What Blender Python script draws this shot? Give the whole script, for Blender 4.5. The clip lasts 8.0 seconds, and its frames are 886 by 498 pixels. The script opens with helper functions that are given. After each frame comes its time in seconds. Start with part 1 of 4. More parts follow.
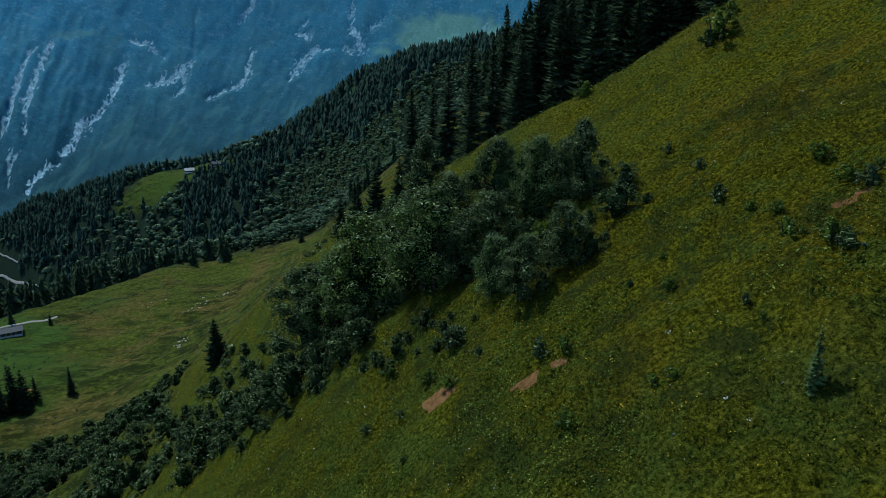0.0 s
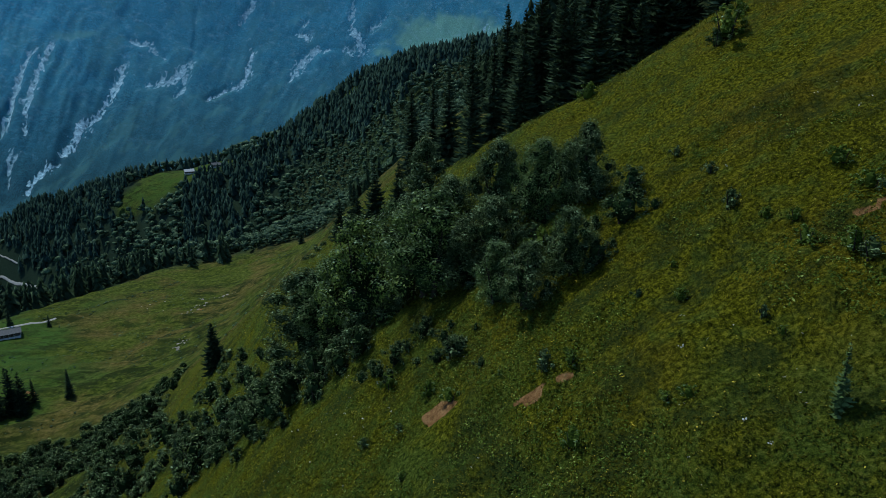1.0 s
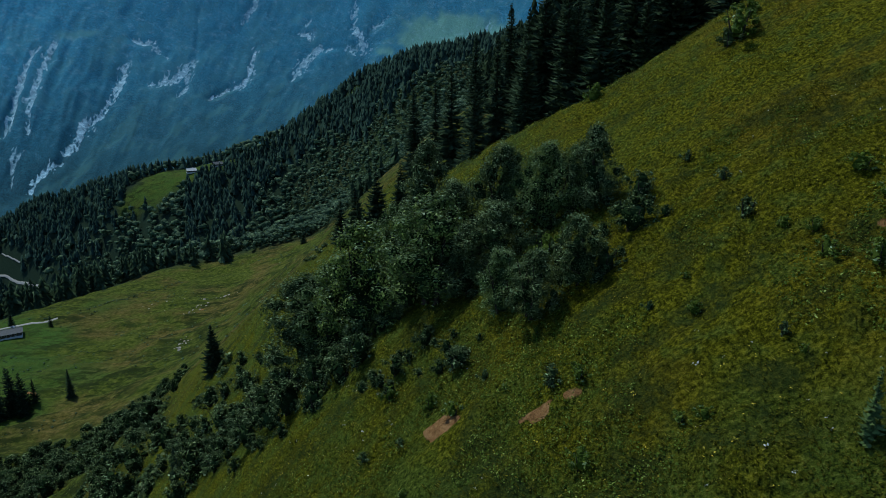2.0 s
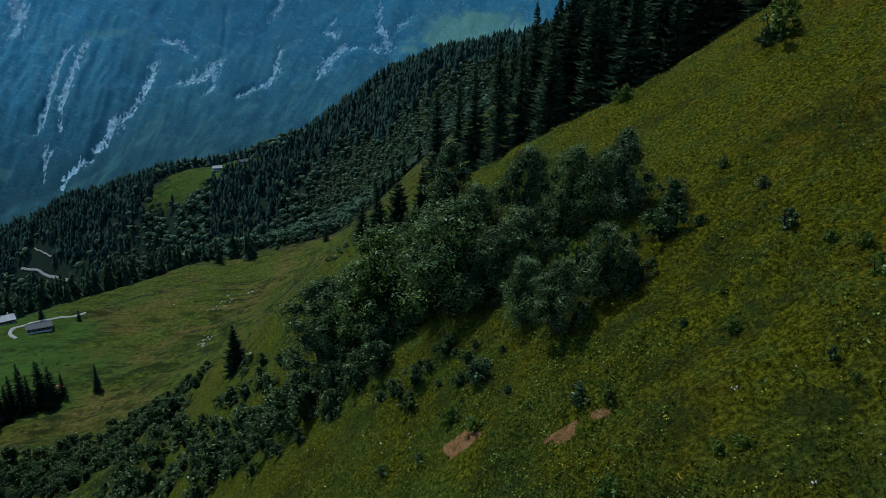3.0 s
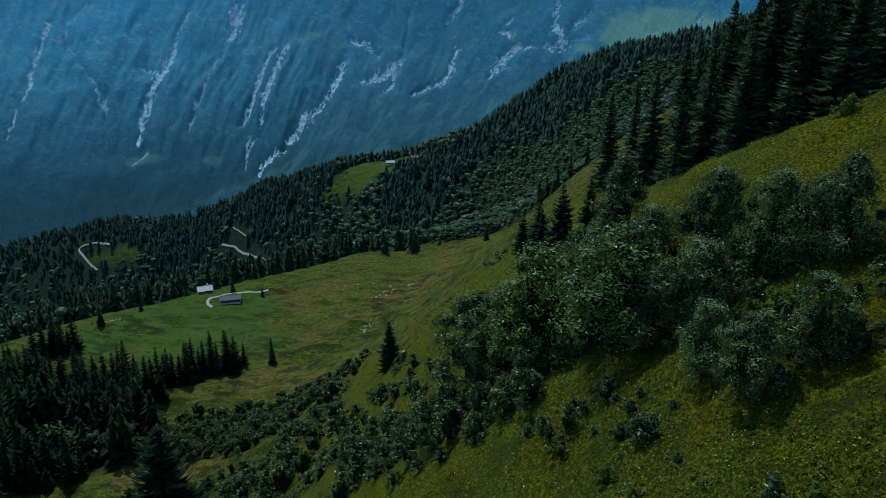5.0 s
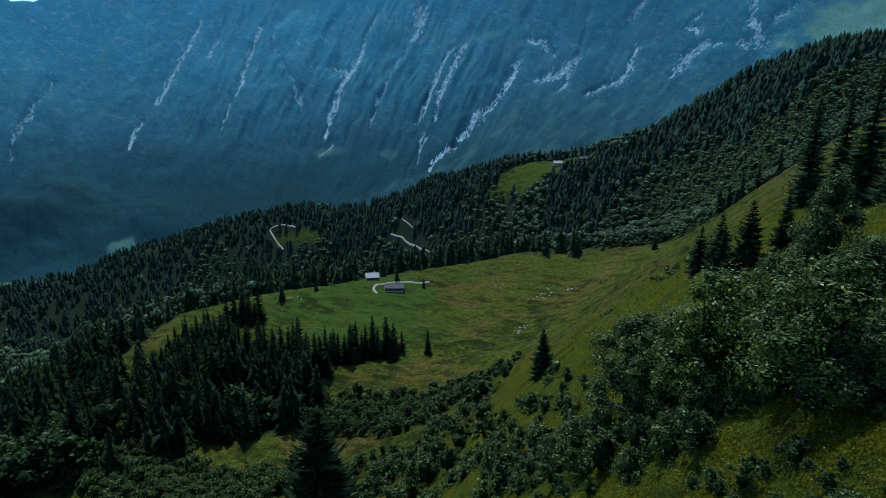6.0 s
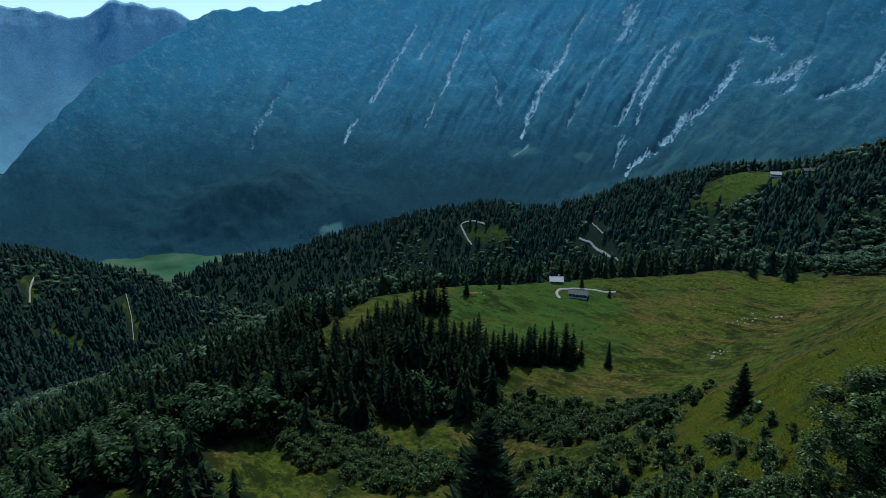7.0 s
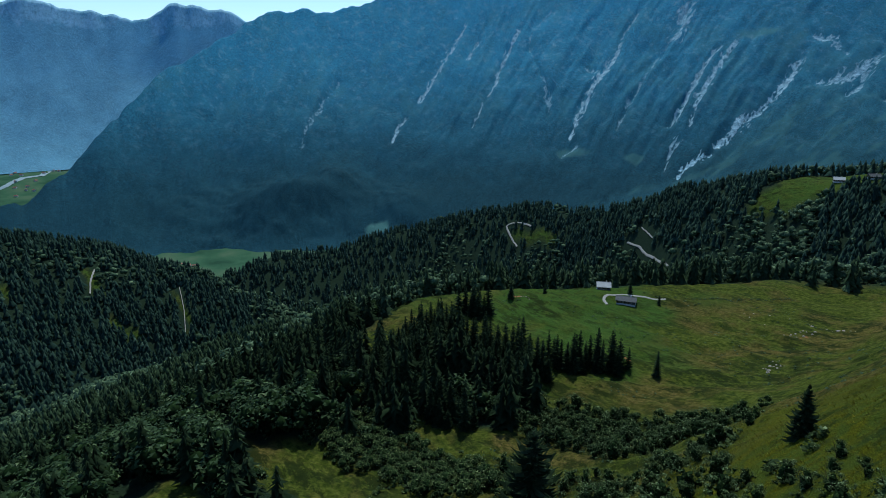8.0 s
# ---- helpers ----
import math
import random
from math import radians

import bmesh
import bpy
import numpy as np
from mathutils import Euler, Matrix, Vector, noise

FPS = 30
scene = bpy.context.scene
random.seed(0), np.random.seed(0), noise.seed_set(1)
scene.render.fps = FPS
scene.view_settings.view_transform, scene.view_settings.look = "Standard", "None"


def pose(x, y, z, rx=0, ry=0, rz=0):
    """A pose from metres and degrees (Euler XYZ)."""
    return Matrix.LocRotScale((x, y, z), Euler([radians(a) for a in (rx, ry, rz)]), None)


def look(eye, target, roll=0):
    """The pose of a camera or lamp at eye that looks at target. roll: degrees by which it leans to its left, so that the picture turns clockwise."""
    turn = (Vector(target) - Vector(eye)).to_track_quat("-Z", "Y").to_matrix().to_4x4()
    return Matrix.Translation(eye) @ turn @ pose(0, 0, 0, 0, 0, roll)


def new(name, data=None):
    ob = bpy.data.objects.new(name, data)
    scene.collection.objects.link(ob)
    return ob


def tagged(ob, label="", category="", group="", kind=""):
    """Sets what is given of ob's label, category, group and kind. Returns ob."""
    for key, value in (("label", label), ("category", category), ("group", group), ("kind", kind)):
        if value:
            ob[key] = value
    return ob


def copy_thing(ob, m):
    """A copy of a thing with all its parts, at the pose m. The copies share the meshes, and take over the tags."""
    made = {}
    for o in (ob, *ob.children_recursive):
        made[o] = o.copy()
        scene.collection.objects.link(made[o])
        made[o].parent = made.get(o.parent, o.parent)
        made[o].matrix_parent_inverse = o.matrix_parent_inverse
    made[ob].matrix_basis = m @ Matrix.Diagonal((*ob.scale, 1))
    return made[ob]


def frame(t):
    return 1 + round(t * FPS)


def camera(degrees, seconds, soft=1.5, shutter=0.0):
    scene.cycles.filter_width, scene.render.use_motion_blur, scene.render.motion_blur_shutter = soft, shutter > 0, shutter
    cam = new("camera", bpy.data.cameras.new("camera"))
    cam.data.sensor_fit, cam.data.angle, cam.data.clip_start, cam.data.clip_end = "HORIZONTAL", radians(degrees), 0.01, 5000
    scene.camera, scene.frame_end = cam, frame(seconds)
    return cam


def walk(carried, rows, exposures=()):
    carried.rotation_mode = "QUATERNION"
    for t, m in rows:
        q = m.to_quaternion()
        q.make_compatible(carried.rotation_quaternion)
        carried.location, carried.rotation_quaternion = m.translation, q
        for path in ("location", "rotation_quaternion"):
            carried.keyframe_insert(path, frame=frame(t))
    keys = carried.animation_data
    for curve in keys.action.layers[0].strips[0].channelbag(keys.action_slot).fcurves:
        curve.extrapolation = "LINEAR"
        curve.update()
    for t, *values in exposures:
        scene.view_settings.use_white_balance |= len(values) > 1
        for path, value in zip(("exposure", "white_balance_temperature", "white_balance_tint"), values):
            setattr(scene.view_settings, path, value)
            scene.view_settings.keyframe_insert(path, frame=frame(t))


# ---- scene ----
cam = camera(71.83, 8.0, soft=0.65)
PATH = [
    (0, 0.019, -1.501, 0.011, 74.280, -0.000, -0.025),
    (0.5, 0.022, -0.723, -0.034, 74.347, -0.000, -0.005),
    (1, -0.000, 0.000, 0.000, 74.357, -0.000, 0.000),
    (2.5, -0.031, 2.122, 0.292, 74.196, 0.000, 0.728),
    (3, -0.055, 2.801, 0.427, 74.116, 0.000, 2.365),
    (3.5, -0.084, 3.436, 0.633, 74.023, 0.000, 4.856),
    (4, -0.218, 4.108, 0.800, 74.057, 0.000, 8.404),
    (5.5, -0.995, 7.360, 1.179, 73.982, 0.000, 24.603),
    (6, -1.536, 8.215, 1.374, 73.923, 0.000, 33.336),
    (6.5, -2.223, 8.948, 1.496, 73.933, 0.000, 42.860),
    (7, -2.968, 9.572, 1.558, 73.961, 0.000, 51.333),
    (7.5, -3.890, 10.174, 1.736, 73.977, -0.000, 54.853),
    (8, -4.915, 10.758, 2.027, 73.988, -0.000, 55.692),
]
walk(cam, [(t, pose(*p)) for t, *p in PATH], [(0.0, 0.12, 5300, 7), (3.5, 0.08, 5300, 7), (5.5, 0.22, 5300, 7), (8.0, 0.15, 5300, 7)])

# ------------------------------------------------------------------ daylight: high sun ahead on the left
SUN_AZ, SUN_EL = 46.0, 58.0
world = bpy.data.worlds.new("sky")
scene.world = world
world.use_nodes = True
wt = world.node_tree
sky = wt.nodes.new("ShaderNodeTexSky")
sky.sky_type, sky.sun_disc = "NISHITA", False
sky.sun_elevation, sky.sun_rotation = radians(SUN_EL), radians(-SUN_AZ)
sky.altitude, sky.air_density, sky.dust_density, sky.ozone_density = 1300, 1.0, 0.6, 2.0
wt.nodes["Background"].inputs[1].default_value = 0.125
wt.links.new(sky.outputs[0], wt.nodes["Background"].inputs[0])
sun = new("sun", bpy.data.lights.new("sun", "SUN"))
sun.data.energy, sun.data.angle, sun.data.color = 3.1, radians(0.55), (0.94, 0.90, 0.70)
sa, se = radians(SUN_AZ), radians(SUN_EL)
sun.matrix_basis = look((0, 0, 300), (300 * math.sin(sa) * math.cos(se), -300 * math.cos(sa) * math.cos(se), 300 - 300 * math.sin(se)))


# ------------------------------------------------------------------ materials
class Mat:
    """A small helper for node materials."""

    def __init__(self, name, rough=0.8, spec=0.3):
        self.m = bpy.data.materials.new(name)
        self.m.use_nodes = True
        self.t = self.m.node_tree
        self.b = self.t.nodes["Principled BSDF"]
        self.b.inputs["Roughness"].default_value = rough
        self.b.inputs["Specular IOR Level"].default_value = spec
        self.geo = self.t.nodes.new("ShaderNodeNewGeometry")

    def put(self, sock, value):
        if hasattr(value, "node"):
            self.t.links.new(value, sock)
        elif isinstance(value, (tuple, list)) and len(value) == 3 and sock.type == "RGBA":
            sock.default_value = (*value, 1)
        else:
            sock.default_value = value

    def noise(self, size, detail=4.0, stretch=(1, 1, 1), rough=0.55, seed=0.0):
        mp = self.t.nodes.new("ShaderNodeMapping")
        mp.inputs["Scale"].default_value = [s / size for s in stretch]
        mp.inputs["Location"].default_value = (seed, seed * 0.7, seed * 1.3)
        self.t.links.new(self.geo.outputs["Position"], mp.inputs[0])
        n = self.t.nodes.new("ShaderNodeTexNoise")
        n.inputs["Scale"].default_value, n.inputs["Detail"].default_value, n.inputs["Roughness"].default_value = 1.0, detail, rough
        self.t.links.new(mp.outputs[0], n.inputs["Vector"])
        return n.outputs["Fac"]

    def cells(self, size, seed=0.0):
        mp = self.t.nodes.new("ShaderNodeMapping")
        mp.inputs["Scale"].default_value = [1 / size] * 3
        mp.inputs["Location"].default_value = (seed, seed, seed)
        self.t.links.new(self.geo.outputs["Position"], mp.inputs[0])
        n = self.t.nodes.new("ShaderNodeTexVoronoi")
        self.t.links.new(mp.outputs[0], n.inputs["Vector"])
        return n.outputs["Distance"]

    def ramp(self, value, stops):
        r = self.t.nodes.new("ShaderNodeValToRGB")
        self.t.links.new(value, r.inputs[0])
        e = r.color_ramp.elements
        while len(e) < len(stops):
            e.new(0.5)
        for el, (p, c) in zip(e, stops):
            el.position = p
            el.color = (*c, 1) if isinstance(c, tuple) else (c, c, c, 1)
        return r.outputs["Color"]

    def mix(self, fac, a, b, kind="MIX"):
        n = self.t.nodes.new("ShaderNodeMix")
        n.data_type, n.blend_type = "RGBA", kind
        self.put(n.inputs["Factor"], fac)
        self.put(n.inputs["A"], a)
        self.put(n.inputs["B"], b)
        return n.outputs["Result"]

    def attr(self, name):
        n = self.t.nodes.new("ShaderNodeAttribute")
        n.attribute_name = name
        return n.outputs["Fac"]

    def island(self):
        return self.geo.outputs["Random Per Island"]

    def random(self):
        return self.t.nodes.new("ShaderNodeObjectInfo").outputs["Random"]

    def bump(self, value, height_m, strength=1.0):
        n = self.t.nodes.new("ShaderNodeBump")
        n.inputs["Strength"].default_value, n.inputs["Distance"].default_value = strength, height_m
        self.t.links.new(value, n.inputs["Height"])
        self.t.links.new(n.outputs[0], self.b.inputs["Normal"])

    def color(self, value):
        self.put(self.b.inputs["Base Color"], value)
        return self

    def leafy(self, value, share=0.35):
        """Leaves let some of the light through."""
        self.color(value)
        tr = self.t.nodes.new("ShaderNodeBsdfTranslucent")
        self.put(tr.inputs["Color"], value)
        mx = self.t.nodes.new("ShaderNodeMixShader")
        mx.inputs[0].default_value = share
        self.t.links.new(self.b.outputs[0], mx.inputs[1])
        self.t.links.new(tr.outputs[0], mx.inputs[2])
        self.t.links.new(mx.outputs[0], self.t.nodes["Material Output"].inputs[0])
        return self


def make_ground():
    m = Mat("meadow_ground", 0.95, 0.02)
    fine = m.noise(0.22, 6, rough=0.75)
    tuft = m.noise(1.3, 4, seed=3)
    broad = m.noise(11, 5, seed=9, rough=0.6)
    grass = m.ramp(fine, [(0.38, (0.018, 0.020, 0.001)), (0.50, (0.066, 0.066, 0.002)), (0.62, (0.175, 0.158, 0.008))])
    dry = m.ramp(fine, [(0.34, (0.034, 0.024, 0.002)), (0.50, (0.094, 0.076, 0.004)), (0.68, (0.21, 0.15, 0.014))])
    lush = m.ramp(fine, [(0.30, (0.016, 0.034, 0.006)), (0.52, (0.046, 0.088, 0.014)), (0.75, (0.092, 0.140, 0.030))])
    herb = m.ramp(fine, [(0.38, (0.016, 0.026, 0.004)), (0.52, (0.058, 0.080, 0.009)), (0.72, (0.151, 0.17, 0.033))])
    c = m.mix(m.ramp(broad, [(0.50, 0.0), (0.62, 0.65)]), grass, dry)
    c = m.mix(m.ramp(tuft, [(0.50, 0.0), (0.64, 0.7)]), c, herb)
    # leafy herbs in the hollow of the near slope
    green = m.mix(m.ramp(m.noise(3.2, 5, seed=27, rough=0.65), [(0.42, 0.0), (0.58, 0.85)]), herb, grass)
    c = m.mix(m.attr("herby"), c, green)
    # grazed pasture farther off: short turf, browner humps and dark heath in flecks along the slope
    turf = m.ramp(m.noise(2.2, 6, seed=31, rough=0.7), [(0.34, (0.020, 0.031, 0.005)), (0.50, (0.055, 0.070, 0.009)), (0.66, (0.107, 0.112, 0.019))])
    brown = m.ramp(m.noise(1.7, 6, seed=33, rough=0.7), [(0.34, (0.035, 0.030, 0.007)), (0.50, (0.099, 0.075, 0.019)), (0.68, (0.174, 0.117, 0.041))])
    past = m.mix(m.ramp(m.noise(34, 5, seed=35, rough=0.62), [(0.48, 0.0), (0.60, 0.75)]), turf, brown)
    c = m.mix(m.attr("grazed"), c, past)
    meadow = m.mix(m.ramp(m.noise(13, 6, seed=21, rough=0.66), [(0.46, 0.0), (0.60, 0.5)]), lush, turf)
    c = m.mix(m.attr("lush"), c, meadow)
    heath = m.noise(5.0, 7, stretch=(0.55, 1.0, 1.0), seed=13, rough=0.72)
    c = m.mix(m.ramp(heath, [(0.53, 0.0), (0.62, 0.7)]), c, (0.020, 0.031, 0.008))
    flecks = m.mix(1.0, m.ramp(m.noise(7.0, 8, stretch=(0.4, 1.0, 1.6), seed=41, rough=0.78), [(0.48, 0.0), (0.55, 0.9)]), m.ramp(m.noise(48, 4, seed=43), [(0.42, 0.15), (0.56, 1.0)]), "MULTIPLY")
    c = m.mix(m.mix(1.0, flecks, m.attr("grazed"), "MULTIPLY"), c, (0.017, 0.024, 0.006))
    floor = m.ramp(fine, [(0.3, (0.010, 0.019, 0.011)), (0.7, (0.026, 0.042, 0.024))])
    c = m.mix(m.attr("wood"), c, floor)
    soil = m.ramp(m.noise(0.5, 5, seed=2, rough=0.7), [(0.3, (0.085, 0.040, 0.014)), (0.5, (0.25, 0.128, 0.048)), (0.75, (0.40, 0.23, 0.105))])
    c = m.mix(m.ramp(m.mix(0.45, m.attr("soil"), m.noise(0.7, 6, seed=4, rough=0.7)), [(0.50, 0.0), (0.60, 0.95)]), c, soil)
    # valley fields, their green shifted to blue to paint the haze over them
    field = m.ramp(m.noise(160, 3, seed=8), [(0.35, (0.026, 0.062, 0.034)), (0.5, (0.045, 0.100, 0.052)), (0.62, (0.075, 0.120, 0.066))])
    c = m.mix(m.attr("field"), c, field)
    m.color(c)
    m.bump(m.mix(0.5, m.mix(0.5, fine, tuft), heath), 1.1, 1.0)
    return m.m


def make_massif(name, forest, rock_a, rock_b, grass):
    m = Mat(name, 0.95, 0.05)
    trees = m.mix(0.5, m.noise(11, 6, rough=0.7), m.cells(13))
    big = m.noise(180, 6, seed=4)
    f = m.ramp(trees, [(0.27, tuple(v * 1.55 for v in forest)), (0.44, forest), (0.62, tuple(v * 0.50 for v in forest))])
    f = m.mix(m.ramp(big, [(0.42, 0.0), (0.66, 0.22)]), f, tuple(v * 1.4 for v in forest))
    # painted haze: the face turns paler and bluer up the slope
    f = m.mix(m.attr("haze_up"), m.mix(1.0, f, (0.52, 0.50, 0.47), "MULTIPLY"), m.mix(1.0, f, (2.1, 2.4, 2.5), "MULTIPLY"))
    r = m.ramp(m.noise(20, 8, rough=0.8, stretch=(1, 1, 0.4), seed=6), [(0.36, tuple(v * 0.4 for v in rock_a)), (0.5, rock_a), (0.64, rock_b)])
    g = m.ramp(trees, [(0.3, tuple(v * 0.6 for v in grass)), (0.6, grass), (0.8, tuple(v * 1.4 for v in grass))])
    c = m.mix(m.attr("grass"), f, g)
    edge = m.mix(0.5, m.attr("rock"), m.noise(17, 8, rough=0.8, stretch=(1, 1, 0.5), seed=12))
    crag = m.mix(1.0, m.ramp(m.noise(34, 8, rough=0.82, seed=17, stretch=(1, 1, 0.5)), [(0.52, 0.0), (0.60, 0.38)]), m.attr("haze_up"), "MULTIPLY")
    c = m.mix(crag, c, r)
    c = m.mix(m.ramp(edge, [(0.47, 0.0), (0.56, 0.55), (0.70, 1.0)]), c, r)
    m.color(c)
    inv = m.mix(1.0, (1.0, 1.0, 1.0), trees, "SUBTRACT")
    m.bump(m.mix(0.4, inv, m.noise(28, 7, seed=1, rough=0.75, stretch=(1, 1, 0.6))), 20, 0.55)
    return m.m


def leaves(name, dark, mid, light, share=0.3, rough=0.55, spec=0.06, hue=0.0):
    m = Mat(name, rough, spec)
    c = m.ramp(m.island(), [(0.0, dark), (0.45, tuple(v * 0.6 for v in mid)), (0.84, mid), (1.0, light)])
    c = m.mix(m.ramp(m.random(), [(0.0, 0.0), (0.5, 0.0), (1.0, 0.5)]), c, tuple(v * 0.5 for v in mid))
    c = m.mix(m.ramp(m.random(), [(0.0, hue), (0.45, 0.0)]), c, m.mix(1.0, c, (1.45, 1.30, 0.55), "MULTIPLY"))
    # random dark blotches painted in for shaded gaps between leaf clumps
    c = m.mix(m.ramp(m.noise(1.9, 3), [(0.38, 0.8), (0.58, 0.0)]), c, dark)
    return m.leafy(c, share).m


def bark(name, dark, light):
    m = Mat(name, 0.95, 0.1)
    n = m.noise(0.12, 5, stretch=(1, 1, 0.25))
    m.color(m.ramp(n, [(0.3, dark), (0.7, light)]))
    m.bump(n, 0.03)
    return m.m


GROUND = make_ground()
# blue of the hazy air is mixed into these forest and rock colours
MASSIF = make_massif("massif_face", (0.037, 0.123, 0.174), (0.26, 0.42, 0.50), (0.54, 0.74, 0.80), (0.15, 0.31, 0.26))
# farther off, so still more haze is put into these colours
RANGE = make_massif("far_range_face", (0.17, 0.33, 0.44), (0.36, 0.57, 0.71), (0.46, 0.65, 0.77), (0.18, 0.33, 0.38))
SPRUCE = leaves("spruce_needles", (0.022, 0.038, 0.018), (0.054, 0.086, 0.042), (0.105, 0.145, 0.072), 0.12, 0.9, 0.02)
BROAD = leaves("broad_leaves", (0.036, 0.062, 0.014), (0.150, 0.220, 0.060), (0.37, 0.46, 0.19), 0.10, 0.7, 0.05, 0.6)
ALDER = leaves("alder_leaves", (0.024, 0.042, 0.013), (0.094, 0.132, 0.045), (0.27, 0.32, 0.16), 0.10, 0.7, 0.05, 0.3)
# paler leaf colour that paints sunlight on the tops of the clumps
LITTIP = leaves("lit_tip_leaves", (0.060, 0.095, 0.030), (0.22, 0.30, 0.13), (0.42, 0.52, 0.28), 0.15, 0.6, 0.08)
# near-black green that paints the shade inside the crowns
CORESHADE = leaves("core_shade_foliage", (0.010, 0.020, 0.007), (0.022, 0.040, 0.013), (0.034, 0.056, 0.019), 0.0, 0.9, 0.0)
HERB = leaves("herb_leaves", (0.050, 0.078, 0.008), (0.120, 0.172, 0.018), (0.36, 0.42, 0.10), 0.25, 0.7)
GRASS = leaves("grass_blades", (0.056, 0.058, 0.004), (0.120, 0.116, 0.007), (0.34, 0.29, 0.035), 0.4, 0.7)
# darker copy of the spruce needles: backlit shade put into the colour
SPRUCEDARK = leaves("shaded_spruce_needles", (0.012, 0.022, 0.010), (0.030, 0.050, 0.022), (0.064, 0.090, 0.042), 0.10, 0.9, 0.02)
# spruce needles made bluer, with distance haze put into the colour
SPRUCEHAZE = leaves("hazed_spruce_needles", (0.020, 0.040, 0.029), (0.038, 0.068, 0.048), (0.070, 0.108, 0.074), 0.10, 0.9, 0.02)
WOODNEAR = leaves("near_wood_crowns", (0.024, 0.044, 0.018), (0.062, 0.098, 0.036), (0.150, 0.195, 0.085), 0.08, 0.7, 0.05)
# paler, bluer crowns: haze is in this colour as well
WOODHAZE = leaves("wood_crowns", (0.036, 0.064, 0.034), (0.100, 0.152, 0.072), (0.22, 0.28, 0.140), 0.08, 0.7, 0.05)
SAPLING = leaves("sapling_needles", (0.050, 0.085, 0.024), (0.13, 0.19, 0.055), (0.25, 0.32, 0.11), 0.2, 0.7)
BARK = bark("bark", (0.014, 0.011, 0.008), (0.055, 0.044, 0.033))

# ------------------------------------------------------------------ the lie of the land
def soft(v, w):
    """Smooth max(v, 0)."""
    return w * np.logaddexp(0.0, v / w)


def smax(a, b, w):
    return b + soft(a - b, w)


def step(a, b, v):
    u = np.clip((v - a) / (b - a), 0, 1)
    return u * u * (3 - 2 * u)


def lattice(i, j, seed):
    h = (i * 374761393 + j * 668265263 + seed * 982451653) & 0xFFFFFFFF
    h = ((h ^ (h >> 13)) * 1274126177) & 0xFFFFFFFF
    return ((h ^ (h >> 16)) & 0xFFFF) / 65535.0


def waves(x, y, size, seed=0, octaves=4):
    """Fractal value noise about 0, of that grain in metres."""
    x, y = np.asarray(x, float), np.asarray(y, float)
    out, amp = 0.0, 1.0
    for o in range(octaves):
        u, v = x / size + 17.3 * o, y / size - 9.1 * o
        i, j = np.floor(u).astype(np.int64), np.floor(v).astype(np.int64)
        fu, fv = u - i, v - j
        fu, fv = fu * fu * (3 - 2 * fu), fv * fv * (3 - 2 * fv)
        a, b = lattice(i, j, seed + o), lattice(i + 1, j, seed + o)
        c, d = lattice(i, j + 1, seed + o), lattice(i + 1, j + 1, seed + o)
        out = out + amp * ((a + (b - a) * fu) * (1 - fv) + (c + (d - c) * fu) * fv - 0.5)
        amp, size = amp * 0.5, size * 0.5
    return out


def polar(az, r, z):
    a = radians(az)
    return (-r * math.sin(a), r * math.cos(a), z)


# ridges round the place: azimuth, distance and height of the crest
SPUR = ((-60, 700, 66), (-20, 700, 58), (-10, 729, 48), (-4, 752, 33), (2, 788, 25), (5, 812, 12), (7, 838, -1), (9.3, 855, -25), (11.4, 864, -44), (14.4, 870, -77), (20, 870, -106),
        (23, 870, -118), (26.5, 900, -134), (30, 960, -157), (34.3, 1050, -186), (36.5, 1090, -216), (39.5, 1150, -246), (43.5, 1240, -271), (47.3, 1300, -274), (53, 1360, -311),
        (57, 1373, -341), (61.4, 1359, -359), (65.7, 1322, -382), (72, 1260, -374), (75.7, 1240, -397), (82, 1200, -520))
HILL = ((66, 930, -600), (68.2, 940, -395), (71.4, 955, -374), (74.3, 975, -352), (77.6, 1005, -316), (80.8, 1035, -300), (83.3, 1050, -275), (86.9, 1065, -249), (89.1, 1075, -236), (92.4, 1080, -222),
        (105, 1150, -180), (125, 1250, -120), (150, 1250, -120), (175, 1200, -500))


def ridge(x, y, line, slope, round_off):
    """Height of a ridge that bends round the place."""
    a, r = np.degrees(np.arctan2(-x, y)), np.hypot(x, y)
    at = [p[0] for p in line]
    far, top = np.interp(a, at, [p[1] for p in line]), np.interp(a, at, [p[2] for p in line])
    return top - slope * (np.sqrt((r - far) ** 2 + round_off ** 2) - round_off)


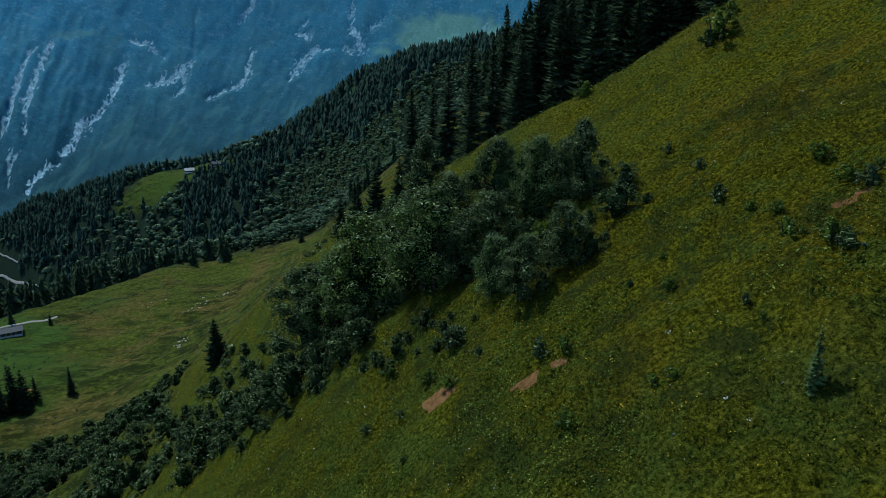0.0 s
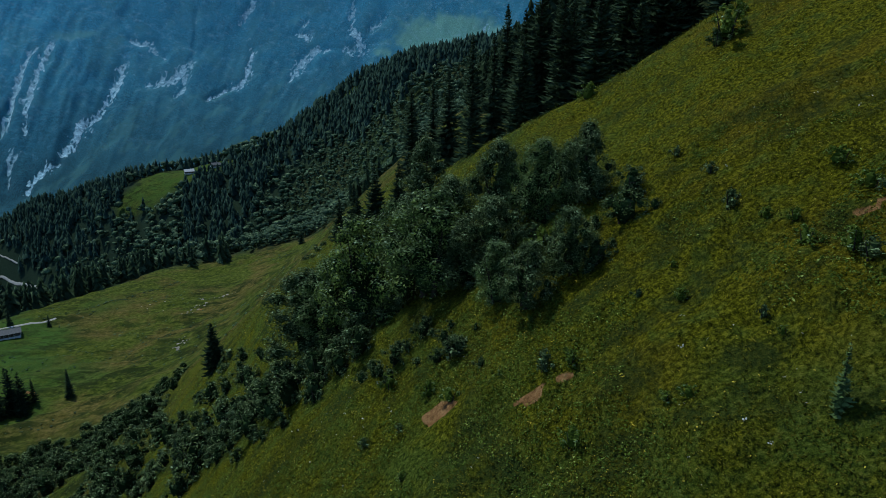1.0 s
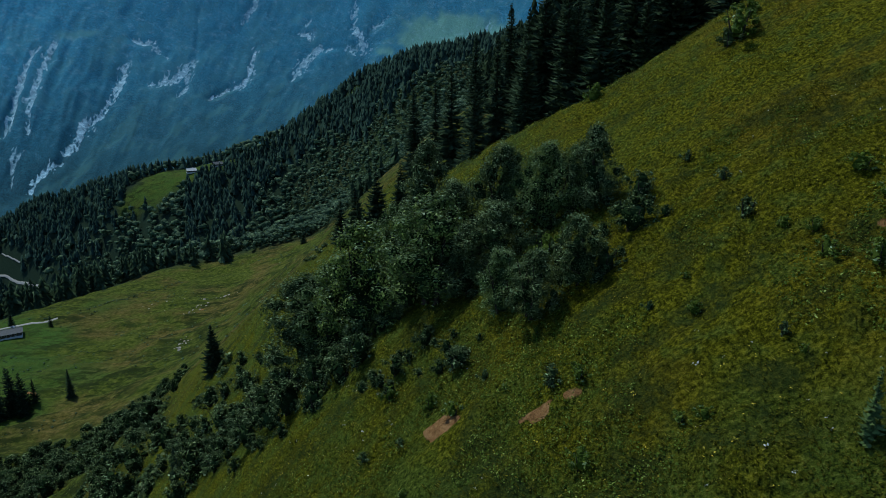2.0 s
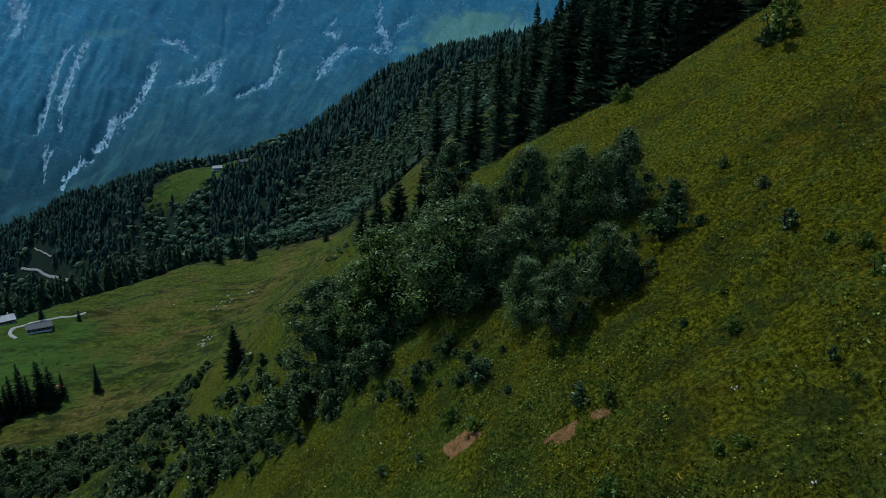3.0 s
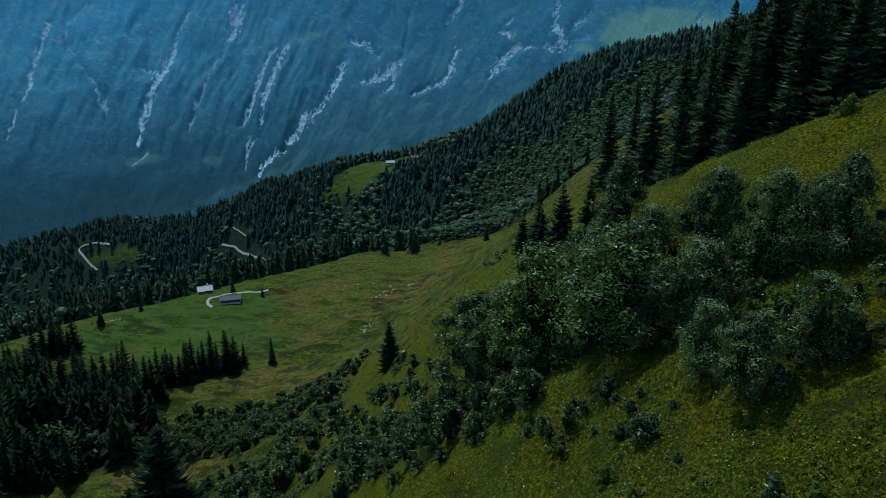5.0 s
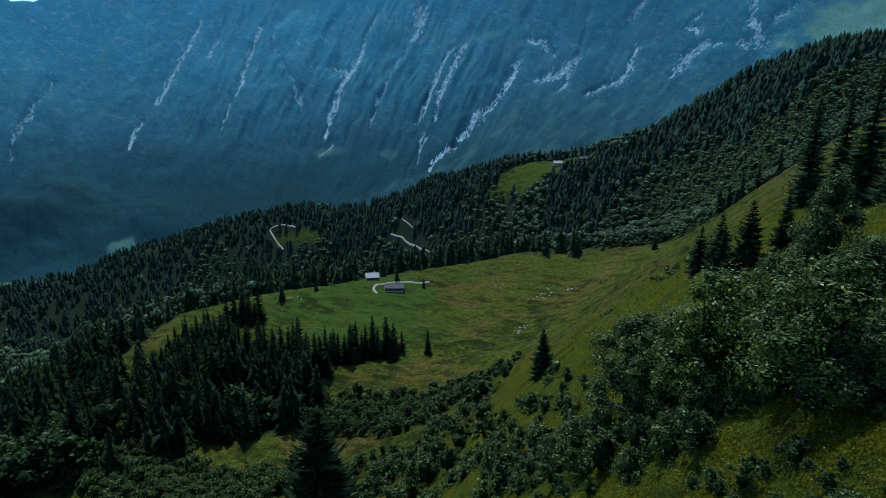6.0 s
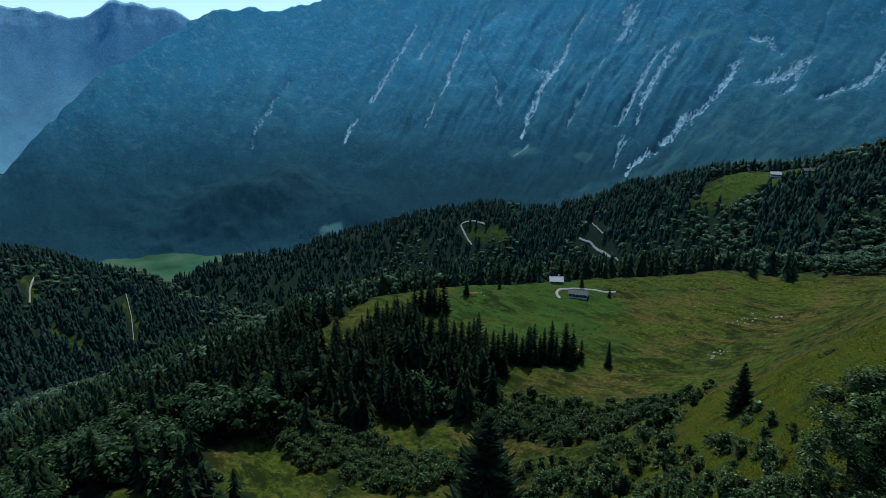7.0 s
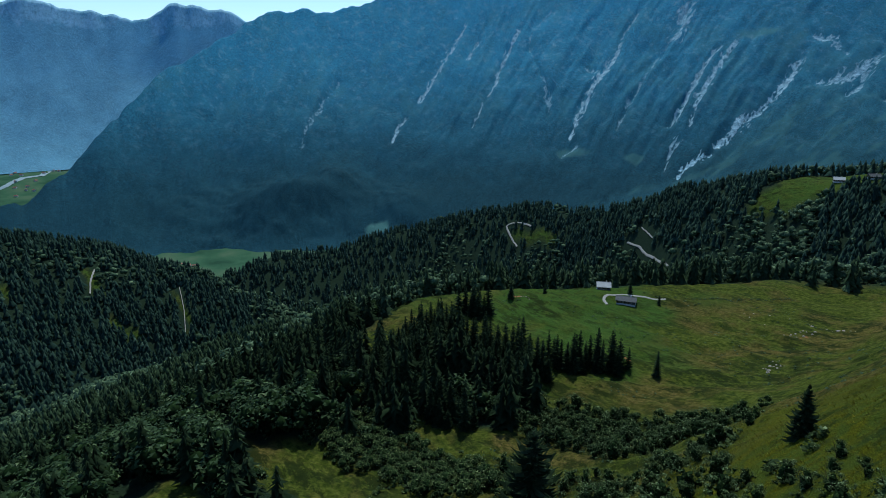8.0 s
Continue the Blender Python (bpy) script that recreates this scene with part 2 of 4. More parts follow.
def height(x, y):
    x, y = np.asarray(x, float), np.asarray(y, float)
    # steep meadow slope with a knoll, the ground falling off behind it
    xx = x - 1.75 * soft(x - 75, 12)
    brow = 60 + soft(12 - 0.9 * x, 2)
    past = soft(y - brow, 2.5)
    slope = -24.8 + 0.75 * xx - 0.42 * soft(-8 - x, 6) + 0.19 * (y - past) - 0.05 * past - 0.10 * soft(-y - 20, 10)
    slope = slope - 13 * np.exp(-((y - brow - 30) / 16) ** 2) * step(-10, 8, x)
    slope = slope + 2.2 * np.exp(-((y - brow) / 11) ** 2) * step(-12, 6, x) * (1 - 0.6 * step(14, 30, x))
    # shelf with the alpine huts, and its rim
    shelf = -127 + 0.1 * soft(150 - y, 20) + 0.25 * soft(x + 150, 12)
    near = smax(slope, shelf, 7)
    d1 = -0.877 * (x + 285) + 0.48 * (y - 235) - 4
    d2 = -(x + 300)
    d3 = -0.795 * (x + 254) - 0.606 * (y - 144) - 11
    rim = smax(smax(d1, d2, 9), d3, 9)
    near = near - 0.52 * soft(rim, 9)
    far = smax(ridge(x, y, SPUR, 0.58, 60), ridge(x, y, HILL, 0.46, 60), 12)
    z = smax(smax(near, far, 9), -565.0 + 0.1 * soft(np.hypot(x, y) - 3300, 80), 20)
    # folds, humps and cattle steps
    r = np.hypot(x, y)
    z = z + waves(x, y, 230, 3, 4) * 15 * step(330, 800, r) + waves(x, y, 42, 5, 3) * 3.2 * step(60, 240, r)
    z = z + waves(x * 0.6, y, 9.0, 8, 3) * (0.9 + 1.1 * step(110, 200, r)) + waves(x, y, 2.6, 11, 3) * 0.55 * (r < 200) + waves(x, y, 1.1, 19, 2) * 0.38 * (r < 75)
    steps = step(0.0, 0.25, waves(x, y, 70, 61, 3) + 0.10) * step(100, 170, r) * (r < 480)
    z = z + steps * (waves(x * 0.4, y, 7.0, 63, 3) * 2.2)
    return z


# ------------------------------------------------------------------ mesh helpers
def mesh(name, verts, faces, material, smooth=False):
    """A mesh from arrays; faces is an (n, 3) or (n, 4) array of indices."""
    verts, faces = np.asarray(verts, np.float32), np.asarray(faces, np.int32)
    me = bpy.data.meshes.new(name)
    me.vertices.add(len(verts))
    me.vertices.foreach_set("co", verts.ravel())
    n, k = faces.shape
    me.loops.add(n * k)
    me.loops.foreach_set("vertex_index", faces.ravel())
    me.polygons.add(n)
    me.polygons.foreach_set("loop_start", np.arange(n, dtype=np.int32) * k)
    me.update(calc_edges=True)
    me.validate()
    if smooth:
        me.polygons.foreach_set("use_smooth", np.ones(n, bool))
    if material:
        me.materials.append(material)
    return me


def spread(me, name, values):
    """A value per vertex, for the material."""
    a = me.attributes.new(name, "FLOAT", "POINT")
    a.data.foreach_set("value", np.asarray(values, np.float32).ravel())


def grid_faces(rows, cols, wrap=False):
    i, j = np.meshgrid(np.arange(rows - 1), np.arange(cols if wrap else cols - 1), indexing="ij")
    j2 = (j + 1) % cols
    return np.stack([i * cols + j, i * cols + j2, (i + 1) * cols + j2, (i + 1) * cols + j], -1).reshape(-1, 4)


def blob(x, y, cx, cy, rx, ry, turn=0.0, ragged=0.5, seed=1):
    """1 inside a ragged patch of ground, 0 outside."""
    a = radians(turn)
    u, v = (x - cx) * math.cos(a) + (y - cy) * math.sin(a), -(x - cx) * math.sin(a) + (y - cy) * math.cos(a)
    d = np.hypot(u / rx, v / ry) + ragged * waves(x, y, min(rx, ry) * 0.9, seed, 4)
    return 1 - step(0.75, 1.1, d)


def az_of(x, y):
    return np.degrees(np.arctan2(-x, y))


# ------------------------------------------------------------------ what grows where
def rim_of(x, y):
    """Metres outside the rim of the hut shelf."""
    d1 = -0.877 * (x + 285) + 0.48 * (y - 235) - 2
    d2 = -(x + 296)
    d3 = -0.795 * (x + 254) - 0.606 * (y - 144) - 7
    return np.maximum(np.maximum(d1, d2), d3)


# open places in the woods: x, y, half length, half width, turn
CLEARINGS = ((-335, 788, 80, 44, 33), (-300, 800, 30, 16, 20), (-230, 832, 24, 12, 15), (-115, 801, 22, 9, -38), (-870, 817, 62, 17, 12), (-235, 15, 15, 8, 20), (-300, 0, 12, 8, 0), (-870, 84, 42, 9, 45),
             (-908, 167, 54, 5, 9), (-962, 62, 36, 8, 12), (-855, 171, 12, 5, 120), (-936, -36, 28, 7, 10), (-62, 560, 40, 12, 80), (-330, 470, 22, 8, 40), (-176, 61, 13, 6, 25), (-166, 112, 24, 8, 40), (-148, 88, 22, 8, 30), (-222, 96, 5, 3, 0))


GLADES = ((-85, 585, 110, 50, 75), (-150, 640, 60, 30, 60), (-420, 720, 70, 26, 20), (-520, 560, 50, 30, 60))
GROWTH = ((-200, 143, 42, 32, 0), (-196, 42, 26, 14, 30), (-158, 50, 20, 9, 30), (-205, 78, 46, 20, 50), (-228, 128, 26, 14, 40), (-190, 100, 18, 12, 20))


def woodland(x, y):
    """0 to 1: how thickly the woods stand."""
    r = np.hypot(x, y)
    w = step(4, 20, rim_of(x, y)) * (x < -60)
    w = np.maximum(w, step(430, 480, r) * step(430, 500, y - 0.4 * x))
    w = np.maximum(w, 0.55 * step(4, 12, x - 0.05 * (y - 85)) * step(84, 96, y) * (1 - step(330, 380, r)))
    for p in GROWTH:
        w = np.maximum(w, 0.9 * blob(x, y, *p, 0.6, 4))
    for p in CLEARINGS:
        w = w * (1 - blob(x, y, *p, 0.5, 4))
    for p in GLADES:
        w = w * (1 - 0.22 * blob(x, y, *p, 0.9, 14))
    return w


def along(x, y, line):
    """Distance to a polyline in plan."""
    best = np.full(np.shape(x), 1e9)
    for (ax, ay), (bx, by) in zip(line, line[1:]):
        dx, dy = bx - ax, by - ay
        u = np.clip(((x - ax) * dx + (y - ay) * dy) / (dx * dx + dy * dy), 0, 1)
        best = np.minimum(best, np.hypot(x - ax - u * dx, y - ay - u * dy))
    return best


# gravel tracks, in plan
TRACKS = (((-213, 314), (-218, 309), (-226, 303), (-236, 292), (-236, 283), (-226, 277)),
          ((-895, 834), (-922, 834), (-949, 828), (-959, 821), (-921, 802), (-885, 789)),
          ((-632, 804), (-596, 789), (-559, 764), (-529, 745), (-495, 721)), ((-620, 821), (-597, 806), (-574, 790)),
          ((-954, 174), (-904, 168), (-862, 159)), ((-991, 70), (-957, 60), (-933, 56)))


def scrubby(x, y):
    """The slope of the spur that carries low broadleaf scrub instead of timber."""
    return step(420, 470, y) * (1 - step(690, 760, y)) * step(-210, -150, x) * (1 - step(20, 60, x))


def build_ground():
    fine = np.arange(-50, 105, 0.38)
    az = np.radians(np.concatenate([fine, np.arange(105, 310, 3.0)]))
    rings = np.concatenate([[0.0, 3, 6, 9], np.geomspace(12, 100, 150), np.geomspace(100.7, 480, 215), np.geomspace(489, 4950, 110)])
    rr, aa = np.meshgrid(rings, az, indexing="ij")
    x, y = -rr * np.sin(aa), rr * np.cos(aa)
    z = height(x, y)
    v = np.stack([x, y, z], -1).reshape(-1, 3)
    me = mesh("ground", v, grid_faces(len(rings), len(az), True), GROUND, True)
    r = rr
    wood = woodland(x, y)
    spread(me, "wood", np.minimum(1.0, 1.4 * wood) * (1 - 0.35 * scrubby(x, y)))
    open_wood = np.zeros_like(x)
    for p in CLEARINGS:
        open_wood = np.maximum(open_wood, 0.9 * blob(x, y, *p, 0.5, 4) * (r > 500))
    green = np.maximum(0.95 * blob(x, y, -232, 268, 120, 62, -62, 0.8, 6), 0.5 * blob(x, y, -85, 585, 120, 60, 75, 0.6, 14))
    spread(me, "lush", np.maximum(0.8 * open_wood, np.maximum(green, 0.8 * step(-270, -310, x) * (r < 420))))
    spread(me, "grazed", step(95, 175, r + 40 * waves(x, y, 40, 23, 3)))
    spread(me, "herby", step(19, 6, x + 16 * waves(x, y, 15, 29, 4)) * step(160, 110, r))
    soil = np.zeros_like(x)
    for p in SOIL:
        soil = np.maximum(soil, blob(x, y, *p, 0.6, 12))
    spread(me, "soil", soil)
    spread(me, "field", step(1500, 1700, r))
    return tagged(new("ground", me), "steep green and olive alpine meadow falling into a valley", "ground", kind="structure")


# bare earth: x, y, half length, half width, turn
SOIL = ((-0.4, 32.4, 1.35, 0.62, -21), (4.5, 28.5, 0.9, 0.34, -22), (6.2, 28.4, 0.6, 0.25, 0), (-111, 185, 3.5, 1.6, 0), (-133, 314, 4.5, 1.3, 70), (-268, 243, 5, 2, 30),
         (-150, 330, 4, 1.0, 20), (19.2, 26.5, 0.8, 0.32, -15), (-170, 226, 2.5, 1, 0))
build_ground()


# ------------------------------------------------------------------ the massif across the valley, and the range beyond
GULLIES = []


def gully(stone, *points):
    """A pale gully or scree on the massif: share of bare stone, then azimuth, elevation and half width down its middle, in degrees."""
    GULLIES.append((stone, points))


def gully_field(aa, el, seed):
    """Bare stone from 0 to 1, and how deep the beds lie."""
    rock, bed = np.zeros_like(aa), np.zeros_like(aa)
    wob_a, wob_e = 0.16 * waves(aa * 240, el * 150, 110, seed + 1, 4), 0.16 * waves(aa * 240, el * 150, 150, seed + 2, 3)
    rag = waves(aa * 300 + el * 150, el * 110, 40, seed + 11, 4) + 0.7 * waves(aa * 300 + el * 150, el * 60, 14, seed + 12, 2)
    for stone, pts in GULLIES:
        lo, hi = min(p[0] for p in pts) - 1.5, max(p[0] for p in pts) + 1.5
        cols = np.where((aa[:, 0] > lo) & (aa[:, 0] < hi))[0]
        c = slice(cols[0], cols[-1] + 1)
        a, e = aa[c] + wob_a[c], el[c] + wob_e[c]
        best = np.full(a.shape, 9.0)
        for (a0, e0, w0), (a1, e1, w1) in zip(pts, pts[1:]):
            da, de = a1 - a0, e1 - e0
            u = np.clip(((a - a0) * da + (e - e0) * de) / (da * da + de * de), 0, 1)
            d = np.hypot(a - a0 - u * da, e - e0 - u * de)
            best = np.minimum(best, d / (0.9 * (w0 + (w1 - w0) * u) + 0.05))
        rock[c] = np.maximum(rock[c], stone * (1 - step(0.20, 1.20, best + 1.5 * rag[c])))
        bed[c] = np.maximum(bed[c], np.exp(-(best / 1.3) ** 2))
    return rock, bed


def mountain(name, az, n_up, foot, plan, material, label, seed):
    """A mountain face from foot to crest; plan: rows of azimuth, elevation of the crest in degrees, distance of foot and of crest."""
    n_az = len(az)
    s = np.concatenate([np.linspace(0, 1, n_up), np.linspace(1.03, 1.25, 8)])
    aa, ss = np.meshgrid(az, s, indexing="ij")
    sk, r0, r1 = [np.interp(az, [p[0] for p in plan], [p[k] for p in plan]) for k in (1, 2, 3)]
    sk = np.convolve(np.pad(sk, 4, mode="edge"), np.hanning(11)[1:-1] / np.hanning(11).sum(), "valid")
    top = r1 * np.tan(np.radians(sk))
    rr = r0[:, None] + (r1 - r0)[:, None] * ss
    lift = np.where(ss <= 1, 0.30 * ss + 0.70 * ss ** 2.1, 1 - 2.2 * (ss - 1))
    zz = foot + (top[:, None] - foot) * lift
    zz = zz + (waves(az * 40, az * 0, 60, seed, 5) * 0.010 * r1)[:, None] * np.clip(ss, 0, 1) ** 9
    el = np.degrees(np.arctan2(zz, rr))
    lean = aa + 0.5 * el
    body = np.clip((top[:, None] - foot) / 500, 0, 1) * np.sin(np.pi * np.clip(ss, 0, 1)) ** 0.7
    wall = step(-9, -1, el + 2 * waves(aa * 60, rr, 260, seed + 4, 3))
    calm = 1 - 0.55 * step(46, 62, aa) - 0.72 * step(36, 22, aa)
    ribs = np.abs(waves(lean * 60 + 30 * waves(aa * 60, rr, 200, seed + 6, 2), rr * 0.10, 170, seed + 3, 4))
    clefts = np.abs(waves(lean * 60, rr * 0.22, 46, seed + 8, 4))
    zz = zz - body * calm * ((ribs * 95 - 18) * (0.35 + 0.65 * wall) + (clefts * 30 - 6) * (0.3 + 0.7 * wall))
    zz = zz + body * (waves(aa * 60, rr, 330, seed + 5, 4) * 34 + waves(lean * 60, rr * 0.6, 70, seed + 15, 4) * 9 * (0.4 + 0.6 * wall))
    high = step(-3, 5, el + 3 * waves(aa * 60, rr, 200, seed + 2, 3))
    rock = step(0.10, 0.34, waves(lean * 60, rr * 0.55, 44, seed + 9, 5)) * high * 0.26 * (1 - step(60, 72, aa) * 0.7)
    grass = step(0.05, 0.3, waves(lean * 60, rr * 0.6, 70, seed + 7, 5)) * 0.12 * step(-6, -1, el)
    # mask of the painted haze, stronger with elevation; also weights the crags
    haze_up = step(-11, 6, el + 0.9 * waves(aa * 60, rr * 0.7, 36, seed + 13, 4))
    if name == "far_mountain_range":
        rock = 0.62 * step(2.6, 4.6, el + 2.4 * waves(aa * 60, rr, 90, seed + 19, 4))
        # almost even painted haze over the whole range
        grass, haze_up = grass * 0, 0.30 + 0.06 * step(-4, 3, el)
    if name == "mountain_massif":
        stone, bed = gully_field(aa, el, seed)
        rock = np.maximum(rock * (1 - 0.5 * bed), stone)
        zz = zz - body * 14 * bed
        # lighter apron under the screes, the green shoulder below the summit cliffs, the crooked green rib, and the wooded knob at the foot
        brink = np.interp(aa, (-20, 5, 10, 18, 26, 30, 34.5, 40, 46), (3, 2.0, 1.2, -0.8, -1.6, -3.8, -8.2, -10.6, -13.5)) + 0.9 * waves(aa * 60, el * 60, 60, 3, 3)
        apron = step(0.5, -0.9, el - brink) * (1 - step(38, 46, aa))
        grass = np.maximum(grass, apron * (0.06 + 0.18 * step(0.0, 0.3, waves(lean * 80 + el * 40, el * 50, 70, 5, 4))))
        for a0, e0, ra, re, power in ((-0.5, 3.6, 6.0, 2.2, 1.0), (29.6, 3.1, 2.0, 0.45, 0.4), (27.2, 2.4, 0.5, 1.2, 0.25), (61.9, -14.2, 1.1, 0.5, 0.45), (43.6, -6.6, 1.4, 0.5, 0.3), (38.4, -7.0, 1.0, 0.4, 0.3)):
            grass = np.maximum(grass, power * (1 - step(0.6, 1.1, np.hypot((aa - a0 + 0.8 * (el - e0)) / ra, (el - e0) / re) + 0.5 * waves(aa * 60, el * 60, 60, 3, 4))))
        zz = zz + 80 * np.exp(-((aa - 65.4) / 2.6) ** 2 - ((rr - 2440) / 230) ** 2) + 90 * np.exp(-((aa - 70) / 3.5) ** 2 - ((rr - 2330) / 150) ** 2) + 45 * np.exp(-((aa - 60) / 3.0) ** 2 - ((rr - 2330) / 130) ** 2) + step(2050, 2150, rr) * (1 - step(2500, 2700, rr)) * step(56, 60, aa) * (1 - step(76, 82, aa)) * waves(aa * 45, rr, 60, 71, 3) * 16
        rock = rock * (1 - 0.8 * step(70, 78, aa) * (rock < 0.7))
        haze_up = np.maximum(haze_up * (0.56 + 0.44 * step(18, 50, aa)), 0.08 * apron)
    a = np.radians(aa)
    v = np.stack([-rr * np.sin(a), rr * np.cos(a), zz], -1).reshape(-1, 3)
    me = mesh(name, v, grid_faces(n_az, len(s))[:, ::-1], material, True)
    spread(me, "rock", rock)
    spread(me, "grass", grass)
    spread(me, "haze_up", haze_up)
    return tagged(new(name, me), label, "mountain", kind="structure")


# pale gullies and screes
gully(0.6, (64.9, -0.6, 0.14), (66.1, -2.2, 0.18), (67.1, -3.6, 0.22), (68.2, -5.4, 0.18), (68.6, -6.5, 0.09))
gully(0.85, (53.5, 4.3, 0.09), (54.9, 2.4, 0.22), (55.6, 1.2, 0.22), (56.7, -0.5, 0.22), (57.8, -2.1, 0.09))
gully(0.8, (59.0, -3.7, 0.09), (59.8, -4.9, 0.22), (60.2, -6.0, 0.14))
gully(0.8, (52.5, 2.8, 0.14), (53.4, 1.7, 0.22))
gully(0.8, (48.7, 4.1, 0.09), (49.6, 2.4, 0.18), (50.3, 0.9, 0.22), (50.8, -0.5, 0.18), (51.7, -2.3, 0.09), (52.5, -3.7, 0.09), (52.9, -4.7, 0.04))
gully(0.6, (46.1, 5.1, 0.18), (47.7, 3.8, 0.18), (48.0, 2.4, 0.09), (47.3, 0.7, 0.04), (46.5, -0.9, 0.09), (46.1, -1.9, 0.40), (45.9, -3.4, 0.04))
gully(0.7, (39.0, 5.0, 0.09), (40.0, 3.3, 0.14), (40.6, 1.7, 0.22))
gully(1, (40.4, 1.9, 0.18), (41.0, 1.0, 0.40), (41.8, -0.2, 0.40), (42.4, -1.4, 0.36), (43.0, -2.6, 0.36), (43.5, -4.0, 0.27), (44.0, -5.3, 0.14))
gully(0.7, (42.9, 0.9, 0.09), (41.8, 0.3, 0.36))
gully(0.6, (43.4, -5.8, 0.27), (44.6, -7.0, 0.27))
gully(0.8, (35.3, 5.6, 0.72), (35.3, 4.0, 0.63), (36.1, 2.8, 0.36))
gully(0.6, (36.1, 2.8, 0.22), (37.1, 1.5, 0.18), (38.1, -0.4, 0.14), (39.3, -2.6, 0.14), (39.9, -4.7, 0.09))
gully(0.9, (31.2, 2.6, 0.18), (31.7, 1.6, 0.27), (32.5, 0.4, 0.22), (33.1, -0.9, 0.36), (33.6, -2.0, 0.32), (34.0, -3.9, 0.09))
gully(0.85, (32.3, 2.3, 0.14), (33.4, 0.9, 0.22), (34.1, -0.9, 0.27), (34.9, -2.8, 0.22), (35.6, -4.0, 0.14))
gully(0.7, (35.0, -5.2, 0.40), (35.3, -6.2, 0.18), (35.7, -7.7, 0.09))
gully(0.55, (26.3, 1.6, 0.40), (26.7, 0.7, 0.45))
gully(0.95, (26.7, 0.9, 0.40), (27.2, -0.1, 0.36), (27.9, -1.4, 0.27), (29.1, -2.7, 0.22), (30.2, -3.4, 0.40), (31.0, -4.6, 0.40), (31.8, -5.5, 0.18))
gully(1, (32.0, -6.1, 0.14), (33.3, -6.8, 0.27), (34.1, -7.6, 0.27), (34.6, -8.4, 0.18))
gully(0.8, (25.9, 3.1, 0.14), (24.6, 2.7, 0.45), (23.5, 1.9, 0.22))
gully(0.8, (21.5, 1.6, 0.27), (22.1, 0.7, 0.77), (23.3, -0.0, 0.58), (25.0, -0.4, 0.22))
gully(0.7, (21.7, 0.9, 0.27), (22.4, -1.0, 0.27), (23.2, -1.4, 0.09))
gully(0.9, (16.5, 2.6, 0.27), (16.8, 1.5, 0.18), (17.0, 0.6, 0.36), (17.7, -0.2, 0.32), (19.1, -0.7, 0.18), (20.7, -1.7, 0.09))
gully(0.75, (9.6, 2.3, 0.18), (11.2, 2.0, 0.40), (12.4, 1.1, 0.58), (13.6, -0.0, 0.27))
gully(0.7, (7.7, 6.1, 0.22), (8.1, 4.4, 0.32), (7.2, 2.7, 0.72), (8.6, 2.2, 0.40))
gully(1, (7.8, 3.9, 0.18), (7.4, 3.4, 0.22))
gully(0.6, (5.0, 5.2, 0.22), (6.4, 4.1, 0.27))
gully(0.85, (11.7, 4.6, 0.18), (12.2, 4.3, 0.18))
gully(0.85, (12.7, 3.7, 0.18), (11.8, 3.3, 0.27))
gully(0.7, (16.1, 6.1, 0.27), (17.3, 4.6, 0.22))
gully(0.5, (20.7, 5.3, 0.07), (21.0, 3.5, 0.09), (21.4, 1.5, 0.07))
gully(0.6, (-3.9, 4.7, 0.32), (-3.3, 3.7, 0.54))
gully(0.35, (68.3, -6.1, 0.22), (67.9, -4.6, 0.27))
MASSIF_PLAN = ((-48, 9, 1950, 4250), (0, 10, 1950, 4250), (30, 11, 1900, 4250), (50, 9, 1900, 4200), (59, 6.6, 1940, 4000), (62.8, 5.9, 1950, 3950), (65.2, 5.1, 1990, 3850), (67.6, 5.1, 1950, 3800), (70.4, 4.8, 1930, 3700), (72.3, 4.1, 1930, 3600),
               (75.2, 2.1, 1950, 3450), (78.9, 0.5, 1960, 3250), (81.8, -2.2, 1900, 3050), (84.5, -4.4, 1850, 2850), (86.4, -6.5, 1850, 2750),
               (88.2, -8.1, 1850, 2650), (90, -9.3, 1850, 2550), (93, -10.2, 1850, 2450), (100, -12, 1850, 2350), (106, -14.5, 1900, 2300))
RANGE_PLAN = ((60, 4.5, 3900, 4920), (72.6, 4.1, 3900, 4920), (73.2, 5.1, 3900, 4920), (78.4, 5.2, 3900, 4920), (81, 3.8, 3900, 4920), (84, 4.5, 3900, 4920), (87.3, 5.2, 3900, 4920),
              (89.7, 4.9, 3900, 4920), (100, 5, 3900, 4920), (118, 4, 3900, 4920))
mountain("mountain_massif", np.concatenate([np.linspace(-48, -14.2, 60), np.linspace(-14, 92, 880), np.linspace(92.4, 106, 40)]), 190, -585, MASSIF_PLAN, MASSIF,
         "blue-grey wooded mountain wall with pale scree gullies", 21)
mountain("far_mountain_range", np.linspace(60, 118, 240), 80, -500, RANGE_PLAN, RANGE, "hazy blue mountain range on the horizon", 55)


